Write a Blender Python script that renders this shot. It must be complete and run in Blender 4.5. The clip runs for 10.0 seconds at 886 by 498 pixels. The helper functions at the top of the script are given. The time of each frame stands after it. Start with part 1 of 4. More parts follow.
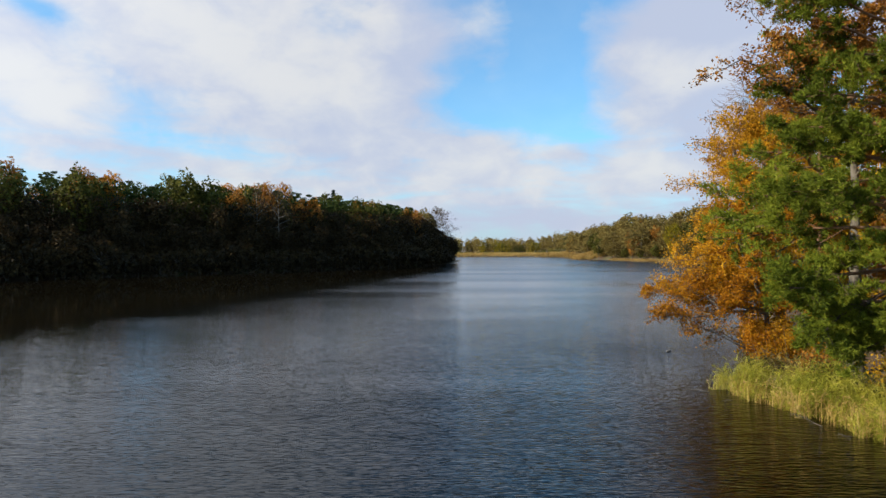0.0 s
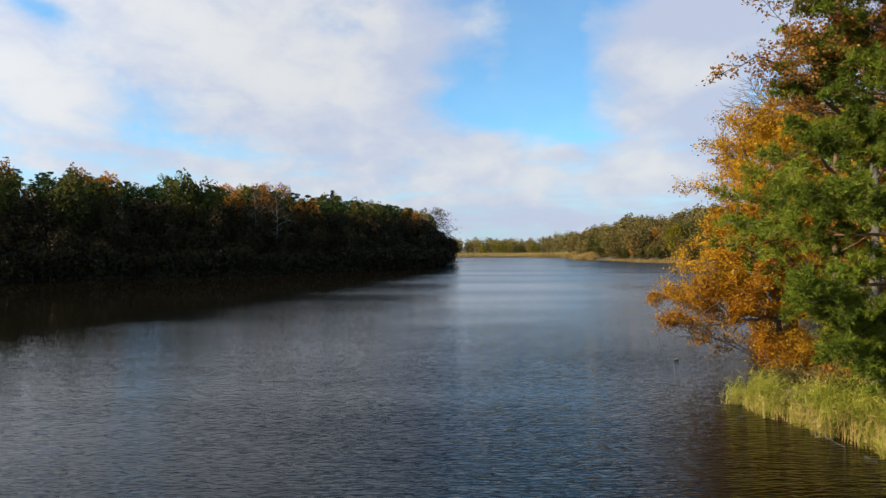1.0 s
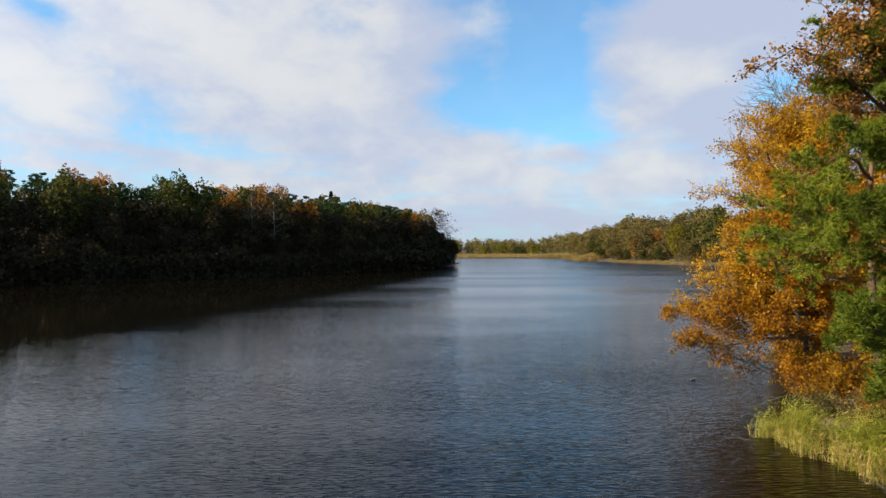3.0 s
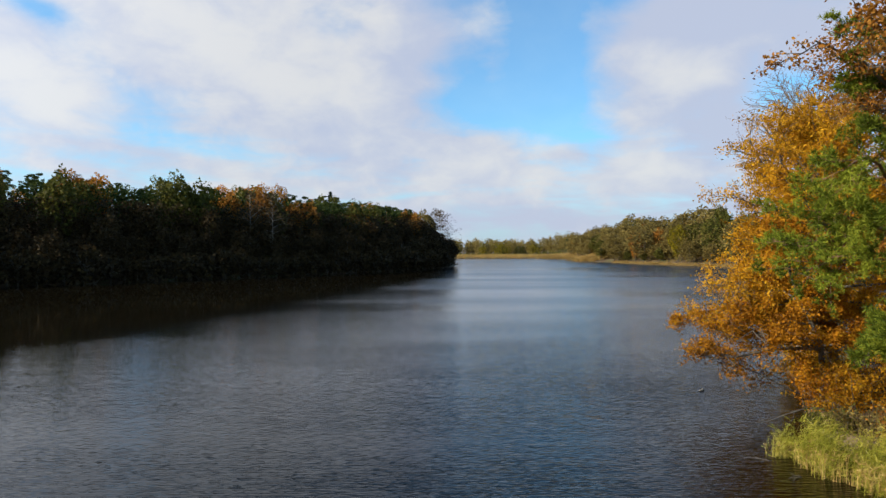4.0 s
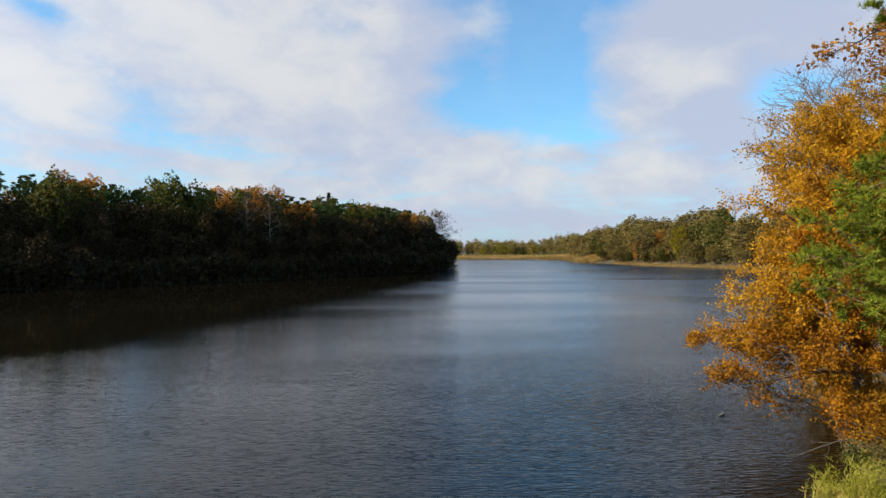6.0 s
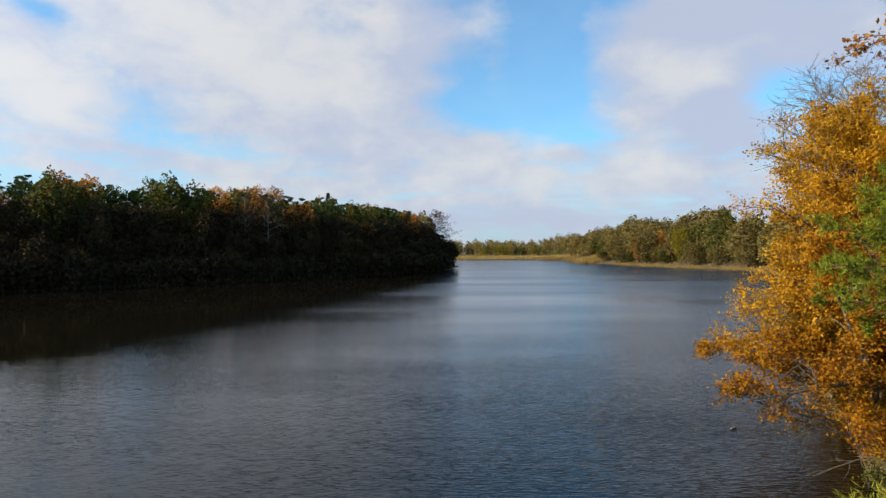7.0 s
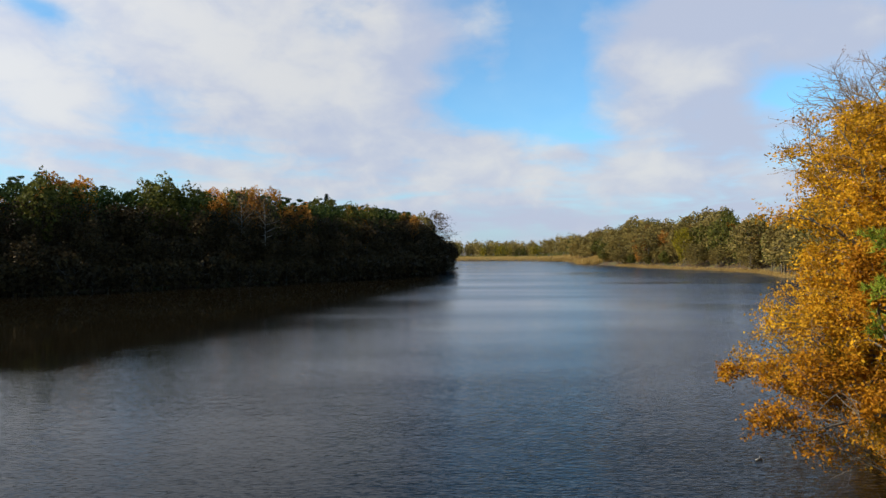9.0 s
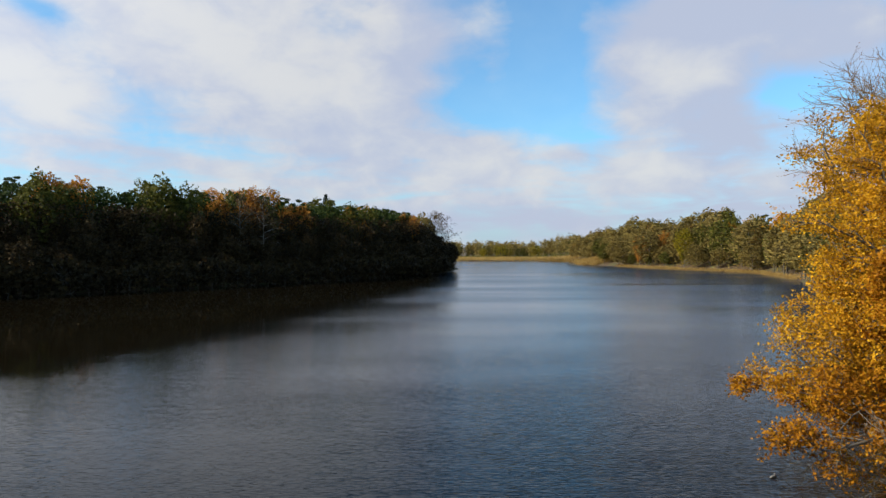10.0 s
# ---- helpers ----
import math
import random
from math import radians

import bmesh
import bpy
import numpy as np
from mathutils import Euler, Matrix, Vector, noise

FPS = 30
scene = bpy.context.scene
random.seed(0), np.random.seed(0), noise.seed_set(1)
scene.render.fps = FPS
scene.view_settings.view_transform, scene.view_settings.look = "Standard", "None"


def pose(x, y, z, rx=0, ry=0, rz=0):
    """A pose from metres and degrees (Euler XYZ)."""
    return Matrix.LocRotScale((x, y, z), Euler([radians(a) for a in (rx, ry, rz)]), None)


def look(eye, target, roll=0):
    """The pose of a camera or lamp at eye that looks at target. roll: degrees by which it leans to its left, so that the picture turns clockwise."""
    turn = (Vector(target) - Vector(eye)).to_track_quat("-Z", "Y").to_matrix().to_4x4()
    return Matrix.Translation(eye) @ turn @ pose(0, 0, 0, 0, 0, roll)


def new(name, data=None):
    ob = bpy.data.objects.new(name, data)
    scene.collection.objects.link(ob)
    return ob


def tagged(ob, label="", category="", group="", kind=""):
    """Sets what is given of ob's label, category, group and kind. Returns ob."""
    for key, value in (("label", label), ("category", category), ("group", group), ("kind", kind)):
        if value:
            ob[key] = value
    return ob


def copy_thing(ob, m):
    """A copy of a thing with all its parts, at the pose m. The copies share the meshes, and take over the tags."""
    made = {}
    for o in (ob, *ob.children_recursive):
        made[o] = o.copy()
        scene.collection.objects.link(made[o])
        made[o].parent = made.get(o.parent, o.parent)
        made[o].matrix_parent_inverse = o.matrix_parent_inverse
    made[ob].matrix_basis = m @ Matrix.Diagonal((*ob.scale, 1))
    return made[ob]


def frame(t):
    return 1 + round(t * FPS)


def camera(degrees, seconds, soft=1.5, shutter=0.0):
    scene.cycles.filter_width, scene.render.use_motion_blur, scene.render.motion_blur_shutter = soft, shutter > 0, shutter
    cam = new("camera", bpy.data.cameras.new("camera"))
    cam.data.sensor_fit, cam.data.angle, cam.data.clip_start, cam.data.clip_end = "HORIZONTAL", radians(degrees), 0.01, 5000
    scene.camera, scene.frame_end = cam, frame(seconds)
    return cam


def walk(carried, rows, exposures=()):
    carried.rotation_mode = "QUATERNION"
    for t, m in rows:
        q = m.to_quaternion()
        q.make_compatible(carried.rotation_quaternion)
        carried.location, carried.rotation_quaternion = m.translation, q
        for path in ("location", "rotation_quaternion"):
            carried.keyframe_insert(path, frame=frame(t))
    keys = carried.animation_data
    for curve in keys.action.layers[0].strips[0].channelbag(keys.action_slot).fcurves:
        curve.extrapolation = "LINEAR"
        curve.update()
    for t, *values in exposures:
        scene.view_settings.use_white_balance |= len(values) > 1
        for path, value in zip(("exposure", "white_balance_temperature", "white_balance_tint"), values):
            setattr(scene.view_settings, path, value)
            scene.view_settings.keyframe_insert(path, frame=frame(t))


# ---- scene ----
# camera: a drone that flies straight ahead over the lake and climbs slowly
LENS = 70.0
EYE = 7.0
RUN = (0.76, 15.0, 3.09)


def along(t):
    u = t / 10.0
    return u + 0.055 * u * (1.0 - u)


cam = camera(LENS, 10.0)
walk(cam, [(t, pose(RUN[0] * along(t), RUN[1] * along(t), EYE + RUN[2] * along(t), 89.93 + 0.002 * t, 0.0, 0.005 * t))
           for t in (0.0, 1.0, 2.0, 3.0, 4.0, 5.0, 6.0, 7.0, 8.0, 9.0, 10.0)],
     exposures=((0.0, 0.62), (5.0, 0.57), (10.0, 0.52)))

# ---- light: low autumn sun from the south side of the lake, half-cloudy sky ----
SUN_EL, SUN_AZ = 25.0, 254.0          # degrees; azimuth clockwise from +y
sun_way = Vector((math.sin(radians(SUN_AZ)) * math.cos(radians(SUN_EL)), math.cos(radians(SUN_AZ)) * math.cos(radians(SUN_EL)), math.sin(radians(SUN_EL))))
lamp = bpy.data.lights.new("sun", "SUN")
lamp.energy, lamp.angle, lamp.color = 5.0, radians(0.6), (1.0, 0.9, 0.74)
sun = new("sun", lamp)
sun.matrix_world = look(sun_way * 100, (0, 0, 0))


class Nodes:
    """Short hand for a node tree."""

    def __init__(self, tree):
        self.tree = tree

    def add(self, kind):
        return self.tree.nodes.new(kind)

    def put(self, socket, value):
        if isinstance(value, bpy.types.NodeSocket):
            self.tree.links.new(value, socket)
        else:
            socket.default_value = value

    def math(self, op, a, b=0.0, c=0.0, clamp=False):
        node = self.tree.nodes.new("ShaderNodeMath")
        node.operation, node.use_clamp = op, clamp
        for s, v in zip(node.inputs, (a, b, c)):
            self.put(s, v)
        return node.outputs[0]

    def mix(self, fac, a, b, blend="MIX"):
        node = self.tree.nodes.new("ShaderNodeMix")
        node.data_type, node.blend_type = "RGBA", blend
        self.put(node.inputs[0], fac)
        self.put(node.inputs[6], a if isinstance(a, bpy.types.NodeSocket) else (*a, 1.0))
        self.put(node.inputs[7], b if isinstance(b, bpy.types.NodeSocket) else (*b, 1.0))
        return node.outputs[2]

    def noise(self, vector, scale, detail=4.0, rough=0.55, distortion=0.0):
        node = self.tree.nodes.new("ShaderNodeTexNoise")
        if vector is not None:
            self.put(node.inputs["Vector"], vector)
        node.inputs["Scale"].default_value, node.inputs["Detail"].default_value = scale, detail
        node.inputs["Roughness"].default_value, node.inputs["Distortion"].default_value = rough, distortion
        return node.outputs[0]

    def ramp(self, fac, stops):
        node = self.tree.nodes.new("ShaderNodeValToRGB")
        e = node.color_ramp.elements
        while len(e) < len(stops):
            e.new(0.5)
        for el, (p, c) in zip(e, stops):
            el.position, el.color = p, (*c, 1.0)
        self.put(node.inputs[0], fac)
        return node.outputs[0]

    def smooth(self, value, lo, hi):
        node = self.tree.nodes.new("ShaderNodeMapRange")
        node.interpolation_type = "SMOOTHSTEP"
        self.put(node.inputs[0], value)
        node.inputs[1].default_value, node.inputs[2].default_value = lo, hi
        return node.outputs[0]

    def mapped(self, vector, scale=(1, 1, 1), turn=(0, 0, 0), shift=(0, 0, 0)):
        node = self.tree.nodes.new("ShaderNodeMapping")
        self.put(node.inputs[0], vector)
        node.inputs["Location"].default_value = shift
        node.inputs["Rotation"].default_value = [radians(a) for a in turn]
        node.inputs["Scale"].default_value = scale
        return node.outputs[0]

    def bump(self, height, strength, distance):
        node = self.tree.nodes.new("ShaderNodeBump")
        node.inputs["Strength"].default_value, node.inputs["Distance"].default_value = strength, distance
        self.put(node.inputs["Height"], height)
        return node.outputs[0]


def make_sky():
    world = bpy.data.worlds.new("sky")
    scene.world = world
    world.use_nodes = True
    n = Nodes(world.node_tree)
    back = world.node_tree.nodes["Background"]
    sky = n.add("ShaderNodeTexSky")
    sky.sky_type, sky.sun_disc = "NISHITA", False
    sky.sun_elevation, sky.sun_rotation = radians(SUN_EL), radians(SUN_AZ)
    sky.air_density, sky.dust_density, sky.ozone_density = 1.0, 0.6, 1.6
    way = n.add("ShaderNodeTexCoord").outputs["Generated"]
    split = n.add("ShaderNodeSeparateXYZ")
    n.put(split.inputs[0], way)
    x, y, z = split.outputs
    az = n.math("ARCTAN2", x, y)
    el = n.math("ARCSINE", z)
    # a layer of cloud, drawn out towards the horizon
    layer = n.noise(n.mapped(way, (1.0, 1.0, 1.7), (0, 0, 0), (0.3, 0.1, 0.2)), 4.2, 5.0, 0.5, 0.25)
    fine = n.noise(n.mapped(way, (1.0, 1.0, 1.6), (0, 12, 0)), 13.0, 6.0, 0.55, 0.3)

    def banks(value, rows):
        """Adds soft banks: azimuth, elevation, half width, half height, tilt, weight."""
        for a0, e0, wa, we, tilt, weight in rows:
            da = n.math("SUBTRACT", az, radians(a0))
            de = n.math("SUBTRACT", el, radians(e0))
            c, s = math.cos(radians(tilt)), math.sin(radians(tilt))
            p = n.math("MULTIPLY_ADD", de, s / radians(wa), n.math("MULTIPLY", da, c / radians(wa)))
            q = n.math("MULTIPLY_ADD", de, c / radians(we), n.math("MULTIPLY", da, -s / radians(we)))
            r2 = n.math("ADD", n.math("MULTIPLY", p, p), n.math("MULTIPLY", q, q))
            value = n.math("MULTIPLY_ADD", n.math("EXPONENT", n.math("MULTIPLY", r2, -1.0)), weight, value)
        return value

    cover = n.math("ADD", n.math("MULTIPLY", layer, 0.55), n.math("MULTIPLY", fine, 0.45))
    # the broad bank over the near wood, and its ragged lower edge
    cover = banks(cover, (
        (-17.5, 15.7, 14.0, 4.6, -20, 0.42), (-9.3, 12.4, 5.5, 3.0, -25, 0.22), (-3.5, 18.2, 4.1, 4.6, -15, 0.30), (-32.5, 12.3, 5.5, 2.6, -38, 0.30),
        (-34.6, 15.6, 2.1, 1.7, 0, 0.20), (-20.5, 6.8, 4.9, 1.2, -4, 0.20), (-7.3, 7.8, 4.5, 1.5, -6, 0.12), (-30.0, 8.0, 6.0, 1.8, -10, 0.12), (-23.0, 10.4, 6.0, 1.5, -22, 0.12)))
    # the cloud over the far right shore and the low ones beneath it
    cover = banks(cover, (
        (20.6, 15.0, 5.8, 3.7, -6, 0.42), (17.2, 10.6, 2.3, 2.9, 0, 0.16), (19.7, 6.8, 5.4, 1.6, 0, 0.34), (4.3, 7.9, 4.8, 1.8, -6, 0.28), (11.9, 7.5, 3.4, 1.3, 0, 0.12),
        (23.0, 19.0, 7.4, 2.1, 0, 0.30), (32.2, 16.0, 4.4, 3.0, 0, 0.30), (24.3, 10.4, 3.8, 2.3, 0, 0.26)))
    # a thin veil low over the land
    cover = banks(cover, ((4.0, 5.0, 30.0, 2.2, 0, 0.16), (12.0, 2.6, 22.0, 1.0, 0, 0.12)))
    # clear gaps
    cover = banks(cover, (
        (9.2, 19.4, 2.6, 3.6, -6, -0.42), (9.6, 15.0, 3.6, 3.0, 0, -0.30), (5.0, 12.6, 6.0, 1.9, -6, -0.34), (1.8, 14.8, 2.3, 2.6, -20, -0.14), (28.2, 12.2, 3.0, 1.6, 0, -0.36),
        (-32.9, 17.9, 2.5, 0.9, -12, -0.34), (-25.0, 11.2, 4.4, 0.8, -36, -0.07), (-22.5, 8.6, 5.5, 0.9, -6, -0.06), (-15.7, 8.7, 3.3, 0.9, -20, -0.14)))
    # overhead, out of view: cloud beside a long clear lane, added to tone the water
    cover = banks(cover, (
        (8.5, 36.0, 15.0, 11.5, 0, -0.68), (0.0, 52.0, 40.0, 15.0, 0, -0.55), (-25.0, 26.0, 18.0, 7.0, 0, 0.48), (27.0, 26.0, 9.0, 5.0, 0, 0.14)))
    # low streaks of far cloud
    streak = n.noise(n.mapped(way, (1.0, 1.0, 5.0), (0, 3, 0), (0.2, 0.7, 0.1)), 7.0, 5.0, 0.55, 0.5)
    cover = n.math("MULTIPLY_ADD", n.math("MULTIPLY", n.math("SUBTRACT", streak, 0.48), n.smooth(n.math("MULTIPLY", el, -1.0), -0.26, -0.08)), 0.95, cover)
    # it thins out overhead
    cover = n.math("MULTIPLY_ADD", n.smooth(el, 0.40, 0.70), -0.16, cover)
    mask = n.math("MAXIMUM", n.smooth(cover, 0.25, 0.76), n.math("MULTIPLY_ADD", n.smooth(el, 0.34, 0.55), -0.12, 0.15))
    # lit tops and grey-blue undersides
    body = n.math("MULTIPLY_ADD", fine, 0.8, n.math("MULTIPLY", n.noise(n.mapped(way, (1, 1, 2.0), (0, 0, 0), (0.9, 0, 0.3)), 6.0, 5.0, 0.55, 0.3), 0.6))
    body = n.smooth(banks(body, (
            (-17.5, 16.6, 11.6, 3.9, -20, 0.25), (20.4, 15.0, 4.9, 2.9, 0, 0.35), (19.7, 6.8, 4.5, 1.3, 0, 0.25), (-32.9, 12.3, 4.3, 2.1, -38, 0.25), (23.9, 10.4, 3.4, 2.1, 0, -0.5),
            (23.0, 19.3, 7.8, 2.1, 0, -0.5), (-0.7, 17.4, 3.1, 6.1, 0, -0.25), (-7.3, 10.5, 6.0, 2.0, -10, -0.2), (30.7, 13.4, 4.5, 1.8, 0, -0.3), (10.9, 2.5, 24.7, 1.5, 0, -0.3), (27.0, 13.0, 13.0, 9.0, 0, -0.22))), 0.45, 1.0)
    shade = n.mix(body, (0.55, 0.61, 0.77), (0.78, 0.79, 0.808))
    # clouds on the sun's side are brighter
    facing = n.add("ShaderNodeVectorMath")
    facing.operation = "DOT_PRODUCT"
    n.put(facing.inputs[0], way)
    facing.inputs[1].default_value = sun_way
    glow = n.math("MULTIPLY_ADD", n.smooth(facing.outputs["Value"], 0.0, 0.8), 0.28, 1.0)
    shade = n.mix(1.0, shade, n.ramp(n.math("MULTIPLY", glow, 0.5), [(0.0, (0.0, 0.0, 0.0)), (1.0, (2.0, 2.0, 2.0))]), "MULTIPLY")
    haze = n.smooth(n.math("MULTIPLY", el, -1.0), -0.16, 0.0)
    clear = n.mix(1.0, sky.outputs[0], (0.108, 0.200, 0.240), "MULTIPLY")
    clear = n.mix(n.math("MULTIPLY", haze, 0.75), clear, (0.50, 0.60, 0.78))
    n.put(back.inputs["Color"], n.mix(n.math("MULTIPLY", mask, 0.96), clear, shade))
    back.inputs["Strength"].default_value = 0.635


make_sky()


# ---- materials ----
def material(name):
    m = bpy.data.materials.new(name)
    m.use_nodes = True
    n = Nodes(m.node_tree)
    return m, n, m.node_tree.nodes["Principled BSDF"]


def leaf_material(name, stops, through_light=0.35, rough=0.55, tint=0.25):
    """Leaves: each blade takes its own tone, each plant its own cast."""
    m, n, p = material(name)
    geo = n.add("ShaderNodeNewGeometry")
    info = n.add("ShaderNodeObjectInfo")
    place = n.add("ShaderNodeTexCoord").outputs["Object"]
    patch = n.noise(place, 0.55, 3.0)
    tone = n.math("ADD", n.math("MULTIPLY", geo.outputs["Random Per Island"], 0.55), n.math("MULTIPLY", n.smooth(patch, 0.3, 0.7), 0.45))
    col = n.ramp(tone, stops)
    col = n.mix(1.0, col, n.ramp(info.outputs["Random"], [(0.0, (1 - tint, 1 - tint, 1 - tint)), (1.0, (1 + tint * 0.4, 1 + tint * 0.4, 1 + tint * 0.4))]), "MULTIPLY")
    n.put(p.inputs["Base Color"], col)
    p.inputs["Roughness"].default_value = rough
    p.inputs["Specular IOR Level"].default_value = 0.06
    t = n.add("ShaderNodeBsdfTranslucent")
    n.put(t.inputs[0], col)
    mixer = n.add("ShaderNodeMixShader")
    mixer.inputs[0].default_value = through_light
    n.put(mixer.inputs[1], p.outputs[0])
    n.put(mixer.inputs[2], t.outputs[0])
    n.put(m.node_tree.nodes["Material Output"].inputs[0], mixer.outputs[0])
    return m


def bark_material(name, low, high, upper=None, turn=(5.0, 9.0)):
    m, n, p = material(name)
    place = n.add("ShaderNodeTexCoord").outputs["Object"]
    grain = n.noise(n.mapped(place, (9, 9, 1.8)), 2.0, 6.0, 0.6)
    blot = n.noise(place, 1.1, 3.0)
    col = n.ramp(n.math("ADD", n.math("MULTIPLY", grain, 0.7), n.math("MULTIPLY", blot, 0.3)), [(0.3, low), (0.7, high)])
    if upper:
        split = n.add("ShaderNodeSeparateXYZ")
        n.put(split.inputs[0], place)
        col = n.mix(n.smooth(n.math("MULTIPLY_ADD", blot, 3.0, split.outputs[2]), *turn), col, n.mix(grain, upper, [c * 0.6 for c in upper]))
    n.put(p.inputs["Base Color"], col)
    p.inputs["Roughness"].default_value = 0.9
    n.put(p.inputs["Normal"], n.bump(grain, 0.7, 0.04))
    return m


PINE = leaf_material("pine_needles", [(0.1, (0.055, 0.074, 0.010)), (0.5, (0.140, 0.172, 0.016)), (0.9, (0.30, 0.325, 0.032))], 0.3, 0.5)
# darker copy of the pine needles, with the wood's shade in the colour
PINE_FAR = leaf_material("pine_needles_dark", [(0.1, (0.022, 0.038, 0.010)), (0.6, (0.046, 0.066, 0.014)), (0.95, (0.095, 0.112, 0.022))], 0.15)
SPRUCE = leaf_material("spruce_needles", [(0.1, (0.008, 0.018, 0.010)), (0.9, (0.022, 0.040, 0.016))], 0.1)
GOLD = leaf_material("golden_leaves", [(0.08, (0.19, 0.095, 0.012)), (0.35, (0.40, 0.200, 0.013)), (0.65, (0.60, 0.300, 0.015)), (0.95, (0.74, 0.440, 0.026))], 0.4)
ORANGE = leaf_material("orange_leaves", [(0.08, (0.15, 0.055, 0.010)), (0.4, (0.42, 0.170, 0.012)), (0.7, (0.60, 0.255, 0.015)), (0.95, (0.70, 0.38, 0.024))], 0.4)
BROWN = leaf_material("russet_leaves", [(0.1, (0.14, 0.055, 0.014)), (0.5, (0.34, 0.140, 0.022)), (0.9, (0.52, 0.26, 0.05))], 0.38)
YELLOW = leaf_material("yellow_leaves", [(0.1, (0.30, 0.16, 0.012)), (0.5, (0.58, 0.33, 0.015)), (0.9, (0.70, 0.45, 0.03))], 0.4)
OLIVE = leaf_material("olive_leaves", [(0.1, (0.036, 0.040, 0.010)), (0.5, (0.095, 0.094, 0.018)), (0.9, (0.17, 0.155, 0.028))], 0.3)
# withered brown, darkened to hold the shade of the left wood
DULL = leaf_material("withered_shade_leaves", [(0.1, (0.018, 0.013, 0.007)), (0.5, (0.044, 0.029, 0.012)), (0.9, (0.085, 0.054, 0.018))], 0.15)
HAZEL = leaf_material("hazel_leaves", [(0.1, (0.105, 0.078, 0.027)), (0.5, (0.210, 0.155, 0.047)), (0.9, (0.33, 0.245, 0.068))], 0.3)
LIME = leaf_material("yellow_green_leaves", [(0.1, (0.10, 0.085, 0.010)), (0.5, (0.24, 0.19, 0.014)), (0.9, (0.38, 0.28, 0.02))], 0.35)
BARE = leaf_material("thin_twigs", [(0.1, (0.045, 0.032, 0.018)), (0.9, (0.12, 0.085, 0.045))], 0.0, 0.8)
REED = leaf_material("reed_blades", [(0.05, (0.10, 0.125, 0.014)), (0.40, (0.31, 0.31, 0.034)), (0.70, (0.53, 0.48, 0.065)), (0.95, (0.66, 0.56, 0.15))], 0.4)
STRAW = leaf_material("dry_reed", [(0.05, (0.24, 0.15, 0.045)), (0.5, (0.40, 0.26, 0.08)), (0.95, (0.50, 0.36, 0.14))], 0.3)
BARK = bark_material("grey_bark", (0.045, 0.036, 0.028), (0.17, 0.145, 0.11))
PINE_BARK = bark_material("pine_bark", (0.03, 0.022, 0.016), (0.085, 0.060, 0.042), (0.22, 0.115, 0.055))
TWIG_BARK = bark_material("brown_twig_bark", (0.10, 0.062, 0.030), (0.28, 0.180, 0.090))
BIRCH_BARK = bark_material("birch_bark", (0.07, 0.06, 0.05), (0.36, 0.33, 0.28))


def water_material():
    m, n, p = material("lake_water")
    place = n.add("ShaderNodeTexCoord").outputs["Object"]
    p.inputs["Specular IOR Level"].default_value = 0.41
    p.inputs["IOR"].default_value = 1.333
    split = n.add("ShaderNodeSeparateXYZ")
    n.put(split.inputs[0], place)
    # the wood to windward leaves the water in its lee smoother, with a ragged edge
    ragged = n.math("MULTIPLY_ADD", n.noise(n.mapped(place, (0.5, 1.0, 1)), 0.16, 4.0, 0.6), 11.0, -5.5)
    lee = n.math("ADD", n.math("MULTIPLY_ADD", split.outputs[0], 0.975, n.math("MULTIPLY_ADD", split.outputs[1], -0.22, 44.5)), ragged)
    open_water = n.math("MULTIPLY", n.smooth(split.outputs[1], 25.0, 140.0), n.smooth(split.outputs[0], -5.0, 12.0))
    breeze = n.math("MAXIMUM", n.smooth(lee, -8.0, 9.0), open_water)
    # shallow, sheltered water under the near bank; its dark brown also paints the trees' reflection
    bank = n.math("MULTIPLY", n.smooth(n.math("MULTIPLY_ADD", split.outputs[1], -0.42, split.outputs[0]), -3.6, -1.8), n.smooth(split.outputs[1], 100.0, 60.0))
    # reflections put into colour: brown wood in lee, blue sky on deep open water
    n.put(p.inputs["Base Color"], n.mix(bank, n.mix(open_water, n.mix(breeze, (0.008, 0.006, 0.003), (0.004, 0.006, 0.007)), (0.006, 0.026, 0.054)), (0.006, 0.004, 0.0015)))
    wind = n.math("MULTIPLY_ADD", breeze, 0.88, 0.12)
    wind = n.math("MULTIPLY", wind, n.math("MULTIPLY_ADD", n.smooth(lee, 18.0, 52.0), 0.85, 0.55))
    gust = n.math("MULTIPLY_ADD", n.smooth(n.noise(n.mapped(place, (0.5, 1.3, 1)), 0.05, 3.0), 0.35, 0.65), 0.6, 0.6)
    swell = n.noise(n.mapped(place, (0.35, 1.0, 1), (0, 0, 14)), 1.25, 1.5, 0.5)
    ripple = n.noise(n.mapped(place, (0.30, 1.35, 1), (0, 0, -8)), 5.6, 1.6, 0.5, 0.45)
    # further out the ripples are too fine to see singly and only roughen the mirror
    far = n.smooth(split.outputs[1], 28.0, 120.0)
    size = n.math("MULTIPLY_ADD", far, -0.92, 1.0)
    height = n.math("MULTIPLY", n.math("ADD", n.math("MULTIPLY", swell, 0.040), n.math("MULTIPLY", ripple, 0.050)), n.math("MULTIPLY", n.math("MULTIPLY", wind, gust), size))
    band = n.smooth(n.noise(n.mapped(place, (0.16, 1.0, 1)), 0.045, 3.0), 0.35, 0.65)
    n.put(p.inputs["Roughness"], n.math("MULTIPLY_ADD", n.math("MULTIPLY", breeze, far), n.math("MULTIPLY_ADD", band, 0.10, 0.12), 0.02))
    n.put(p.inputs["Normal"], n.bump(height, 1.0, 0.86))
    return m


